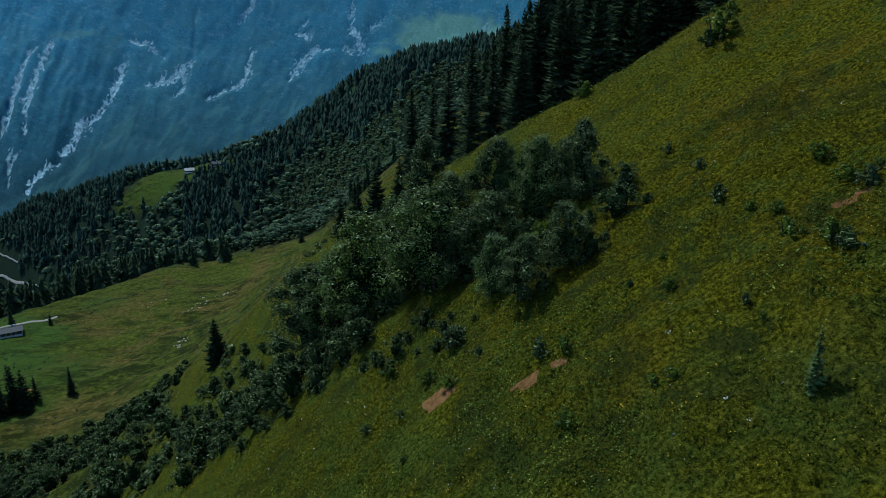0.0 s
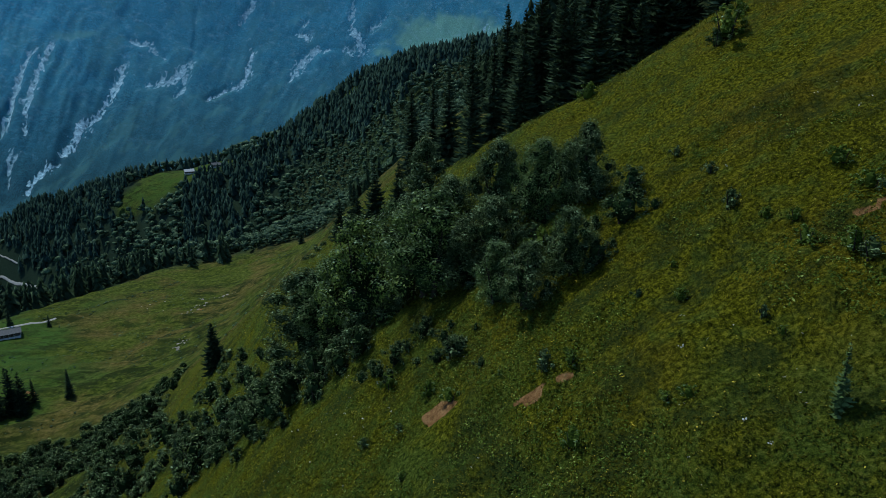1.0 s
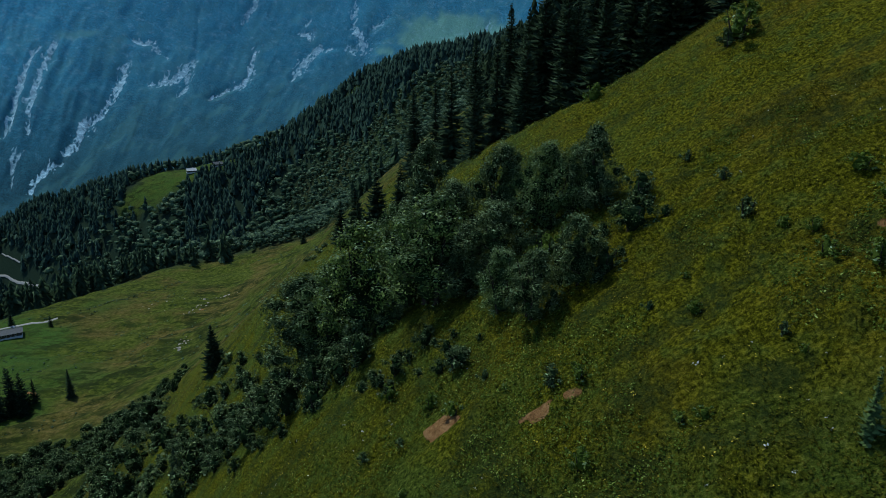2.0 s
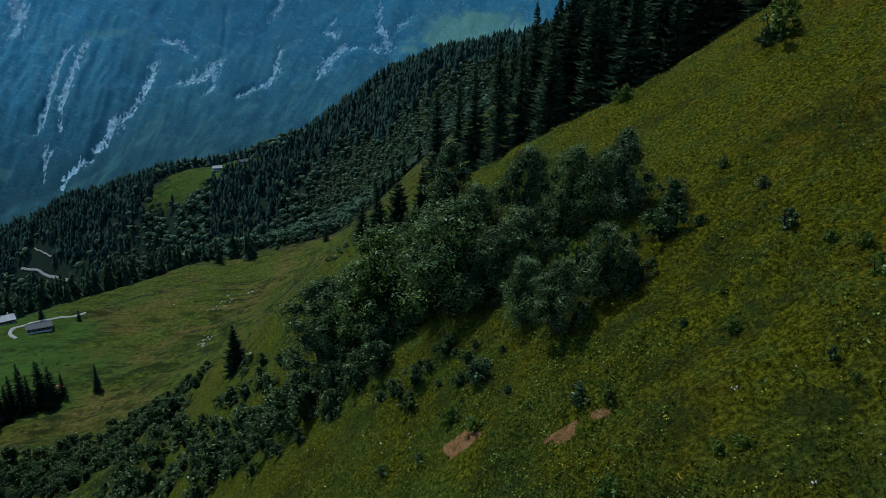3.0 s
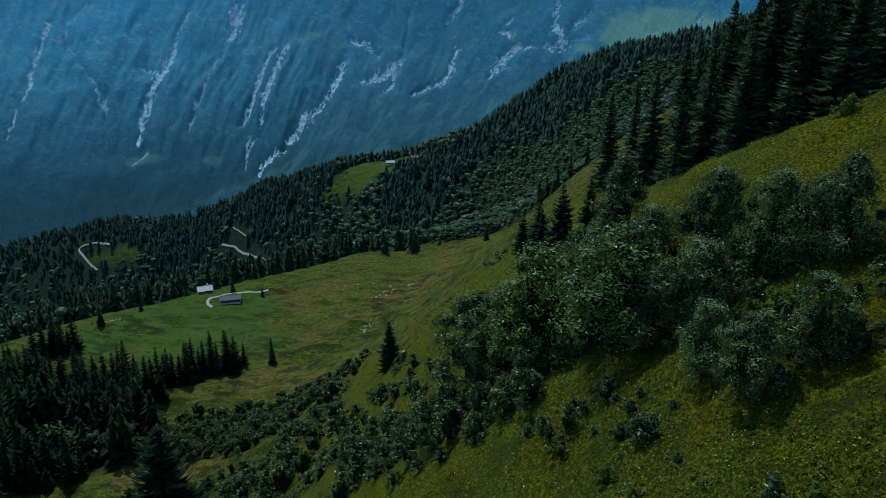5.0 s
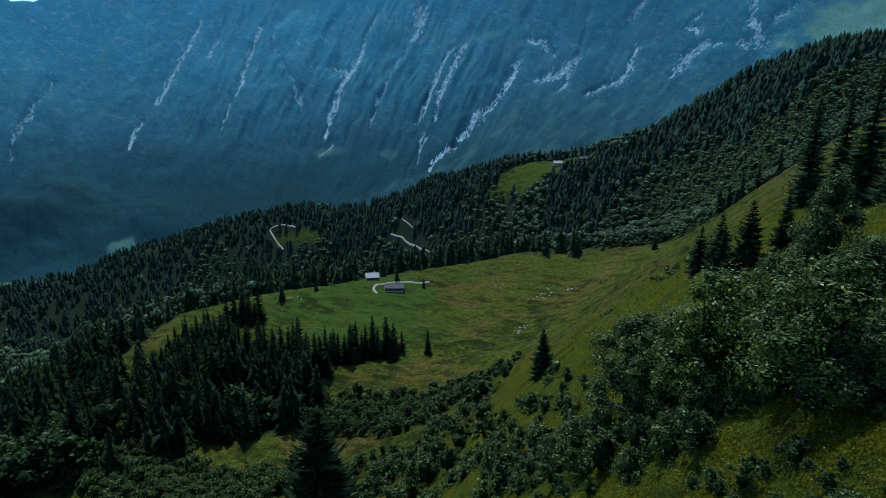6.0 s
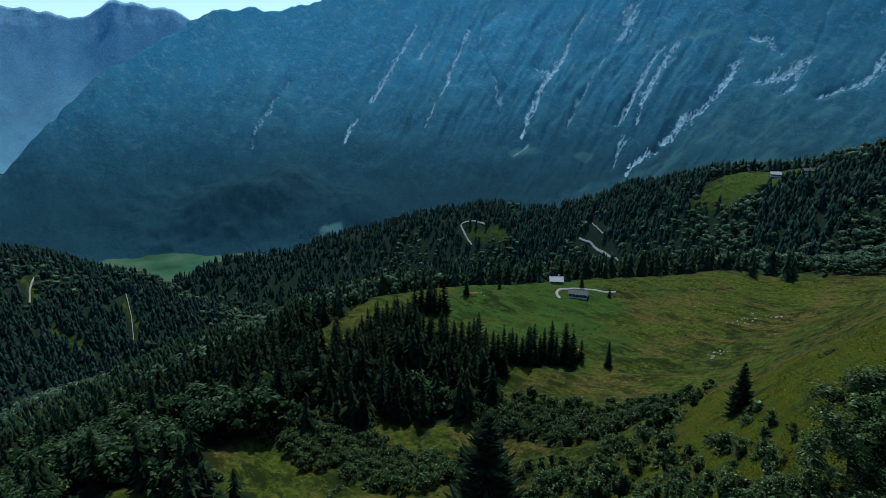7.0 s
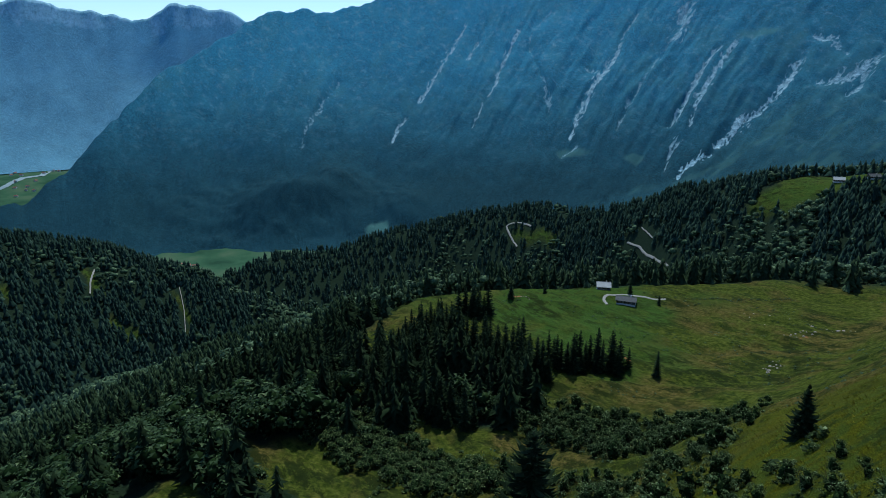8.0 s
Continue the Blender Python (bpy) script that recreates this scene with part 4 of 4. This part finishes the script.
spots = sow(rng, 120, -128, 160, 48, 19, 8, 3.1) + sow(rng, 34, -82, 116, 28, 13, 60, 3.4) + sow(rng, 26, -66, 88, 20, 11, 50, 3.2) + sow(rng, 14, -118, 120, 24, 10, 30, 3.8)
set_down(thicket, spots, [3.0 + 3.4 * rng.random() ** 1.5 for _ in spots], rng)

far_scrub = sow(rng, 110, -152, 98, 42, 13, 20, 2.6) + sow(rng, 70, -124, 164, 46, 16, 8, 2.6) + sow(rng, 40, -185, 92, 26, 12, 40, 3.0)
joined("alder_scrub", [lobed_crown(80 + i, 7, 300, 0.036, 0.7, 1.5) for i in range(5)], [(x, y, on_ground(x, y, 1.2), 4.4 + 2.6 * rng.random(), 1.2, rng.random() * 6.3) for x, y in far_scrub], ALDER,
       "grey-green alder scrub filling the lower slope", "bushes")

# spruces: single ones on the meadow, clumps on the shelf, and the dark stand behind the knoll
tall_kinds = [(spruce(200 + i, 18.0, 6.8 + 0.7 * i, 36, sparse=1.4, fan=0.13), 18.0) for i in range(4)]
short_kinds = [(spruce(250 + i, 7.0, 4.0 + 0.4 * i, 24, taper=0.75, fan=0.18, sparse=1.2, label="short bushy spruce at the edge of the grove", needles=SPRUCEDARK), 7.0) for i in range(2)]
short = [(-12.7, 85.9, 7.0), (-8.8, 78.4, 7.4), (-11.5, 80.5, 6.2), (-15.5, 90.0, 6.4), (-5.5, 76.0, 5.4)]
set_down(short_kinds, [p[:2] for p in short], [p[2] for p in short], rng, 0.05)
single = [(-150.4, 221.7, 13.0), (-6.0, 120.0, 17.0), (1.1, 116.6, 19.0),
          (5.0, 108.0, 18.0), (9.0, 112.0, 20.0), (13.0, 106.0, 19.0), (17.0, 112.0, 22.0), (21.0, 104.0, 19.0), (25.0, 110.0, 22.0), (12.0, 120.0, 21.0), (30.0, 104.0, 20.0), (4.0, 98.0, 14.0), (-2.0, 130.0, 17.0), (6.0, 128.0, 20.0),
          (-99.8, 416.6, 12.0), (-55.7, 430.0, 10.0), (-230.0, 302.0, 11.0), (-212.0, 306.0, 7.5), (-268.0, 240.0, 12.0), (-262.0, 262.0, 7.0), (-36.0, 55.0, 6.0), (-60.0, 74.0, 9.0), (-33.0, 66.0, 4.5)]
stand = sow(rng, 34, 44, 112, 34, 18, 10, 5.0)
set_down(tall_kinds, [p[:2] for p in single] + stand, [p[2] for p in single] + [14 + 8 * rng.random() for _ in stand], rng, 0.05)
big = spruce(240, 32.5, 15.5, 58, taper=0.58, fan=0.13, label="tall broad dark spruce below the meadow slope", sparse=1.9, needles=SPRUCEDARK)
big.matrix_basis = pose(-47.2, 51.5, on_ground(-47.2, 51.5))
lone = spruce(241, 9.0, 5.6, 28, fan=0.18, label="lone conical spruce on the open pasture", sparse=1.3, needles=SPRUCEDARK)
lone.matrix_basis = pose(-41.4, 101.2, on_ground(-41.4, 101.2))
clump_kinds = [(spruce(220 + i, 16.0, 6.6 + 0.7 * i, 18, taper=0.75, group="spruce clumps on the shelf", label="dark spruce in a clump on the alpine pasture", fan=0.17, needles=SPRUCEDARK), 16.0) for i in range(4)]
spots = sow(rng, 26, -176, 206, 19, 7, 38, 2.8) + sow(rng, 28, -212, 178, 24, 12, 15, 3.4) + sow(rng, 14, -186, 182, 11, 8, 20, 3.0) + sow(rng, 26, -240, 170, 22, 14, 10, 3.2) + sow(rng, 70, -202, 146, 42, 26, 0, 4.2) + sow(rng, 13, -258, 205, 10, 4, 30, 2.3) + sow(rng, 30, -212, 104, 27, 11, 15, 4.0) + sow(rng, 7, -170, 128, 10, 4, 30, 3.5)
set_down(clump_kinds, spots, [8 + 12 * rng.random() for _ in spots], rng, 0.06)


# ------------------------------------------------------------------ huts, tracks, stones
def plain(name, a, b, size=0.6, rough=0.8, metal=0.0, stretch=(1, 1, 1)):
    m = Mat(name, rough, 0.3)
    n = m.noise(size, 5, stretch=stretch)
    m.color(m.ramp(n, [(0.3, a), (0.7, b)]))
    m.b.inputs["Metallic"].default_value = metal
    m.bump(n, 0.02)
    return m.m


PLANK = plain("weathered_planks", (0.035, 0.026, 0.02), (0.10, 0.075, 0.055), 0.25, 0.9, 0, (1, 1, 6))
SHEET = plain("pale_sheet_roof", (0.26, 0.27, 0.27), (0.38, 0.385, 0.38), 1.5, 0.6)
SLATE = plain("grey_shingle_roof", (0.05, 0.052, 0.055), (0.10, 0.102, 0.105), 0.8, 0.8)
PLASTER = plain("whitewashed_stone", (0.45, 0.44, 0.41), (0.7, 0.69, 0.66), 0.8, 0.9)
GLASS = plain("dark_pane", (0.02, 0.025, 0.03), (0.04, 0.045, 0.05), 0.5, 0.15)
GRAVEL = plain("pale_gravel", (0.22, 0.20, 0.17), (0.38, 0.36, 0.31), 0.7, 0.95)
STONE = plain("limestone", (0.18, 0.155, 0.12), (0.38, 0.33, 0.27), 0.5, 0.9)


def box(name, x, y, z, sx, sy, sz, material, parent, label="", bevel=0.03):
    bm = bmesh.new()
    bmesh.ops.create_cube(bm, size=1, matrix=Matrix.Translation((x, y, z)) @ Matrix.Diagonal((sx, sy, sz, 1)))
    bmesh.ops.bevel(bm, geom=bm.edges[:], offset=bevel, segments=1, affect="EDGES")
    me = bpy.data.meshes.new(name)
    bm.to_mesh(me)
    bm.free()
    me.materials.append(material)
    return part(name, me, parent, label)


def hut(name, x, y, turn, long, deep, eave, rise, roof_mat, label, wall=PLANK, category="hut", group="alpine huts"):
    """An alpine hut with a saddle roof along its length."""
    h = tagged(new(name), label, category, group)
    box("plinth", 0, 0, 0.0, long + 0.2, deep + 0.2, 1.6, PLASTER, h, "whitewashed stone plinth")
    t = 0.18
    for s in (-1, 1):
        box("wall", 0, s * (deep / 2 - t / 2), 0.8 + (eave - 0.8) / 2, long, t, eave - 0.8, wall, h)
        bm = bmesh.new()
        prof = [(-deep / 2 + t, 0.8), (deep / 2 - t, 0.8), (deep / 2 - t, eave), (0, eave + rise), (-deep / 2 + t, eave)]
        a = [bm.verts.new((s * (long / 2), p, q)) for p, q in prof]
        b = [bm.verts.new((s * (long / 2 - t), p, q)) for p, q in prof]
        bm.faces.new(a)
        bm.faces.new(b[::-1])
        for i in range(5):
            j = (i + 1) % 5
            bm.faces.new((a[i], b[i], b[j], a[j]))
        bmesh.ops.recalc_face_normals(bm, faces=bm.faces)
        me = bpy.data.meshes.new("wall")
        bm.to_mesh(me)
        bm.free()
        me.materials.append(wall)
        part("wall", me, h)
    slope = math.atan2(rise, deep / 2)
    run = (deep / 2 + 0.9) / math.cos(slope)
    for s in (-1, 1):
        bm = bmesh.new()
        bmesh.ops.create_cube(bm, size=1, matrix=Matrix.Translation((0, s * (deep / 4 + 0.45), eave + rise / 2 - 0.45 * math.tan(slope) + 0.12)) @ Matrix.Rotation(-s * slope, 4, "X") @ Matrix.Diagonal((long + 1.4, run, 0.16, 1)))
        bmesh.ops.subdivide_edges(bm, edges=[e for e in bm.edges if abs((e.verts[0].co - e.verts[1].co).x) > 2], cuts=7)
        for v in bm.verts:
            v.co.z += 0.02 * math.sin(v.co.x * 3.1)
        me = bpy.data.meshes.new("roof")
        bm.to_mesh(me)
        bm.free()
        me.materials.append(roof_mat)
        part("roof", me, h)
    box("ridge_cap", 0, 0, eave + rise + 0.2, long + 1.4, 0.4, 0.12, roof_mat, h)
    box("chimney", long * 0.22, deep * 0.12, eave + rise + 0.35, 0.7, 0.7, 1.3, PLASTER, h, "whitewashed chimney")
    for k in range(4):
        w = box("window", -long * 0.34 + k * long * 0.2, -deep / 2 - 0.02, 1.75, 0.9, 0.10, 0.9, PLASTER, h, "small framed window")
        box("pane", -long * 0.34 + k * long * 0.2, -deep / 2 - 0.07, 1.75, 0.68, 0.04, 0.68, GLASS, w)
    d = box("door", long * 0.42 - 0.3, -deep / 2 - 0.03, 1.75, 1.0, 0.10, 1.95, SLATE, h, "dark plank door")
    box("handle", long * 0.42 - 0.6, -deep / 2 - 0.1, 1.75, 0.06, 0.06, 0.16, GLASS, d)
    h.matrix_basis = pose(x, y, on_ground(x, y) + 0.3, 0, 0, turn)
    return h


hut("alpine_hut", -246.5, 297.0, 46, 7.6, 6.4, 2.8, 1.7, SHEET, "small wooden alpine hut with pale sheet-metal roof")
hut("alpine_hut", -222.5, 289.5, 34, 10.5, 6.4, 2.8, 1.3, SLATE, "long low wooden alpine hut with grey shingle roof")
hut("alpine_hut", *polar(22.6, 852, 0)[:2], 30, 11, 7.5, 3.2, 2.4, SHEET, "far wooden hut with pale roof on the spur meadow")
hut("alpine_hut", *polar(20.4, 850, 0)[:2], 40, 11, 7.5, 3.2, 2.4, SLATE, "far wooden hut with grey roof on the spur meadow")


TILE = plain("brown_tile_roof", (0.16, 0.07, 0.045), (0.30, 0.14, 0.09), 0.8, 0.8)
farm = hut("farmhouse", 0, 0, 0, 15, 10, 6.0, 3.6, TILE, "white valley farmhouse with brown tiled roof", PLASTER, "house", "valley houses")
vrng = np.random.default_rng(3)
yards = [polar(78.3 + 1.6 * vrng.random(), 1880 + 110 * vrng.random(), 0) for _ in range(6)]
yards += [polar(86.8 + 4.6 * vrng.random(), 3350 + 850 * vrng.random(), 0) for _ in range(26)]
for x, y, _ in yards[1:]:
    copy_thing(farm, pose(x, y, on_ground(x, y) + 0.3, 0, 0, 360 * vrng.random()))
farm.matrix_basis = pose(yards[0][0], yards[0][1], on_ground(*yards[0][:2]) + 0.3, 0, 0, 30)


def track(line, half, label):
    """A gravel strip laid over the ground."""
    pts = []
    for (ax, ay), (bx, by) in zip(line, line[1:]):
        n = max(2, int(math.hypot(bx - ax, by - ay) / 2.5))
        pts += [(ax + (bx - ax) * k / n, ay + (by - ay) * k / n) for k in range(n)]
    pts = np.array(pts + [line[-1]], float)
    for _ in range(6):
        pts[1:-1] = (pts[:-2] + 2 * pts[1:-1] + pts[2:]) / 4
    d = np.gradient(pts, axis=0)
    d /= np.linalg.norm(d, axis=1)[:, None]
    nrm = np.stack([-d[:, 1], d[:, 0]], 1)
    cols = []
    for k, o in enumerate((-1.15, -0.8, 0, 0.8, 1.15)):
        q = pts + nrm * (half * o * (1 + 0.12 * np.sin(np.arange(len(pts)) * 1.7 + k)))[:, None]
        cols.append(np.concatenate([q, (height(q[:, 0], q[:, 1]) + 1.3 * (np.hypot(q[:, 0], q[:, 1]) > 500) + (0.15, 0.2, 0.22, 0.2, 0.15)[k] * (1 if k in (1, 2, 3) else -1))[:, None]], 1))
    v = np.stack(cols, 1).reshape(-1, 3)
    return tagged(new("track", mesh("track", v, grid_faces(len(pts), 5)[:, ::-1], GRAVEL, True)), label, "track", kind="structure")


for line, half in zip(TRACKS, (0.85, 1.3, 0.9, 0.5, 0.5, 0.9)):
    track(line, half, "pale gravel farm track over the pasture")


WATERY = plain("river_gravel", (0.20, 0.26, 0.28), (0.32, 0.38, 0.39), 30, 0.5)
river = [polar(*p)[:2] for p in ((94, 3500, 0), (91.5, 3620, 0), (90.2, 3780, 0), (89.0, 3800, 0), (88.2, 3950, 0), (87.3, 4150, 0))]
bed = track(river, 14, "pale river winding through the far valley fields")
bed.name = "river"
bed.data.materials[0] = WATERY
bed["category"] = "river"


def boulder(seed, x, y, size):
    r = random.Random(seed)
    bm = bmesh.new()
    bmesh.ops.create_icosphere(bm, subdivisions=2, radius=1)
    for v in bm.verts:
        n = noise.noise(v.co * 1.3 + Vector((seed, 0, 0))) * 0.5 + noise.noise(v.co * 3 + Vector((0, seed, 0))) * 0.2
        v.co *= 1 + n
        v.co.z = max(v.co.z * 0.65, -0.3)
        v.co *= size
    me = bpy.data.meshes.new("boulder")
    bm.to_mesh(me)
    bm.free()
    me.materials.append(STONE)
    ob = tagged(new("boulder", me), "pale weathered limestone boulder lying in the pasture", "rock", "boulders on the pasture")
    ob.matrix_basis = pose(x, y, on_ground(x, y) + 0.1 * size, 0, 0, r.random() * 360)


brng = np.random.default_rng(9)
for k, (x, y) in enumerate(sow(brng, 11, -137, 316, 9, 4, 60, 1.5) + sow(brng, 7, -126, 331, 9, 2, 10, 1.6) + sow(brng, 12, -123, 266, 16, 4, 100, 2) + sow(brng, 6, -262, 246, 5, 2, 0, 1.2) + sow(brng, 8, -150, 330, 26, 10, 20, 3)):
    boulder(k, x, y, 0.3 + 0.55 * brng.random() ** 2)


# ------------------------------------------------------------------ grass and herbs of the near meadow
def seen_part(n, r0, r1, a0, a1, rng):
    r = np.sqrt(rng.random(n) * (r1 * r1 - r0 * r0) + r0 * r0)
    a = np.radians(a0 + (a1 - a0) * rng.random(n))
    return -r * np.sin(a), r * np.cos(a)


def bare(x, y):
    s = np.zeros_like(x)
    for p in SOIL:
        s = np.maximum(s, blob(x, y, *p, 0.6, 12))
    return s


def build_grass():
    rng = np.random.default_rng(12)
    vs, n = [], 0
    for r0, r1, a0, a1, count, size in ((20, 46, -42, 30, 16000, 0.14), (46, 80, -30, 50, 9000, 0.2), (80, 190, 0, 62, 8000, 0.34)):
        x, y = seen_part(count, r0, r1, a0, a1, rng)
        keep = (bare(x, y) < 0.3) & (waves(x, y, 3.0, 44, 3) > -0.25)
        x, y = x[keep], y[keep]
        z = height(x, y)
        tall = size * (0.6 + 0.9 * rng.random(len(x)))
        for b in range(2):
            t = rng.random(len(x)) * 6.283
            lean = 1.1 * tall * rng.random(len(x))
            lx, ly = np.cos(t) * lean - 0.9 * tall, np.sin(t) * lean
            wx, wy = -np.sin(t) * tall * 0.22, np.cos(t) * tall * 0.22
            vs.append(np.stack([np.stack([x - wx, y - wy, z - 0.05], 1), np.stack([x + wx, y + wy, z - 0.05], 1), np.stack([x + lx, y + ly, z + 0.62 * tall], 1)], 1).reshape(-1, 3))
    v = np.concatenate(vs)
    return tagged(new("meadow_grass", mesh("meadow_grass", v, np.arange(len(v)).reshape(-1, 3), GRASS)), "olive and green tufts of uncut alpine grass", "grass", kind="stuff")


def build_herbs(name, material, seed, count, spots, size, per, label, thresh, flat=0.5):
    """Leafy weeds in drifts over the meadow."""
    rng = np.random.default_rng(seed)
    cs, ns, ss = [], [], []
    for r0, r1, a0, a1, share in spots:
        x, y = seen_part(int(count * share), r0, r1, a0, a1, rng)
        keep = (waves(x, y, 6.0, seed, 4) > thresh) & (bare(x, y) < 0.2)
        x, y = x[keep], y[keep]
        z = height(x, y)
        grow = size * (0.5 + rng.random(len(x))) * (1 + (r0 > 50) * 0.6)
        for _ in range(per):
            d = rng.normal(size=(len(x), 3))
            d[:, 2] = np.abs(d[:, 2]) * 1.2
            cs.append(np.stack([x, y, z], 1) + d * (0.55 * grow)[:, None] * (1, 1, 0.8))
            nn = d * 0.5 + np.array((0, 0, flat)) + 0.5 * rng.normal(size=d.shape)
            ns.append(nn / np.linalg.norm(nn, axis=1)[:, None])
            ss.append(grow * 0.34)
    v, f = quads(np.concatenate(cs), np.concatenate(ns), np.concatenate(ss), rng)
    return tagged(new(name, mesh(name, v, f, material)), label, "herbs", kind="stuff")


build_grass()
build_herbs("meadow_herbs", HERB, 61, 60000, ((20, 46, -42, 30, 0.5), (46, 80, -30, 50, 0.25), (80, 200, 2, 62, 0.22)), 0.145, 4, "leafy weeds and docks in drifts through the grass", -0.02)
build_herbs("meadow_sward", GRASS, 67, 50000, ((20, 46, -42, 30, 0.7), (46, 80, -30, 50, 0.3)), 0.15, 2, "short leafy sward of the alpine meadow", -0.2, 0.4)
PETAL = plain("white_petals", (0.5, 0.48, 0.45), (0.75, 0.73, 0.70), 0.1)
YELLOW = plain("yellow_petals", (0.45, 0.33, 0.02), (0.7, 0.52, 0.04), 0.1)
build_herbs("yellow_flowers", YELLOW, 71, 900, ((20, 46, -42, 30, 0.8), (46, 70, -30, 40, 0.2)), 0.10, 3, "scattered yellow meadow flowers", 0.05)
build_herbs("white_umbels", PETAL, 75, 420, ((20, 46, -42, 30, 1.0),), 0.11, 4, "scattered white umbels above the grass", 0.10)

# saplings and tussocks standing out of the grass
sapling = spruce(301, 2.7, 0.95, 13, "spruce_sapling", "young blue-green spruce sapling on the open slope", "saplings", 0.02, needles=SAPLING)
sapling.matrix_basis = pose(13.7, 18.9, on_ground(13.7, 18.9))
clump_kinds = [(broadleaf(320 + i, 1.0, 1.3, 280, 0.065, HERB if i else ALDER, "shrub", "low leafy shrub clump in the meadow", "shrub", "shrubs on the knoll", 0.0, 9, 2), 1.0) for i in range(3)]
CLUMPS = ((15.5, 32.4, 1.1), (17.3, 24.8, 1.0), (16.3, 26.7, 0.9), (17.4, 23.8, 0.9), (19.7, 30.5, 0.9), (19.6, 27.8, 1.0), (20.0, 26.8, 1.0), (5.8, 24.3, 1.0), (10.3, 23.0, 0.6), (13.6, 24.2, 0.6),
          (11.9, 28.8, 0.7), (-3.8, 38.9, 1.2), (0.7, 36.8, 1.4), (-0.9, 35.1, 1.0), (0.4, 32.6, 0.9), (5.4, 29.6, 0.9), (6.6, 28.9, 0.9), (23.0, 52.6, 2.6), (22.2, 52.2, 1.4), (13.8, 60.0, 1.6), (25.0, 55.0, 1.3), (6.5, 43.0, 1.5), (7.0, 41.4, 1.7), (6.1, 40.2, 1.4), (7.4, 40.0, 1.5), (5.8, 41.6, 1.3), (8.2, 41.8, 1.2))
more = sow(rng, 20, 10, 32, 16, 12, 0, 1.6)
set_down(clump_kinds, [p[:2] for p in CLUMPS] + more, [p[2] for p in CLUMPS] + [0.35 + 0.4 * rng.random() for _ in more], rng)


# dwarf shrubs dotted over the pasture
def dwarf_shrubs():
    r = np.random.default_rng(41)
    x, y = seen_part(9000, 100, 460, 0, 62, r)
    keep = (waves(x * 0.5, y, 20, 47, 4) > 0.10) & (rim_of(x, y) < 0) & (r.random(len(x)) < 0.8)
    # a row of shrubs added in place of a dark ditch across the pasture behind the huts
    u = r.random(150)
    x = np.concatenate([x[keep], np.interp(u, (0, 0.5, 1), (-201, -185, -169)) + 1.3 * r.normal(size=150)])
    y = np.concatenate([y[keep], np.interp(u, (0, 0.5, 1), (326, 345, 375)) + 1.3 * r.normal(size=150)])
    z = height(x, y)
    return [(a, b, c - 0.15, 0.35 + 0.6 * r.random() ** 2, 1.8, r.random() * 6.3) for a, b, c in zip(x, y, z)]


joined("dwarf_shrubs", [crown_low(60 + i, 22) for i in range(5)], dwarf_shrubs(), WOODHAZE, "dark dwarf shrubs dotted over the pasture", "shrubs")


def low_scrub():
    r = np.random.default_rng(43)
    x, y = seen_part(4200, 62, 190, 8, 62, r)
    keep = (waves(x, y, 18, 49, 4) > -0.02) & (y < 130)
    x, y = x[keep], y[keep]
    z = height(x, y)
    return [(a, b, c - 0.25, 0.9 + 1.5 * r.random() ** 2, 1.5, r.random() * 6.3) for a, b, c in zip(x, y, z)]


joined("low_scrub", [crown_low(70 + i, 40, 0.8) for i in range(5)], low_scrub(), ALDER, "knee-high green scrub over the steep lower slope", "shrubs")
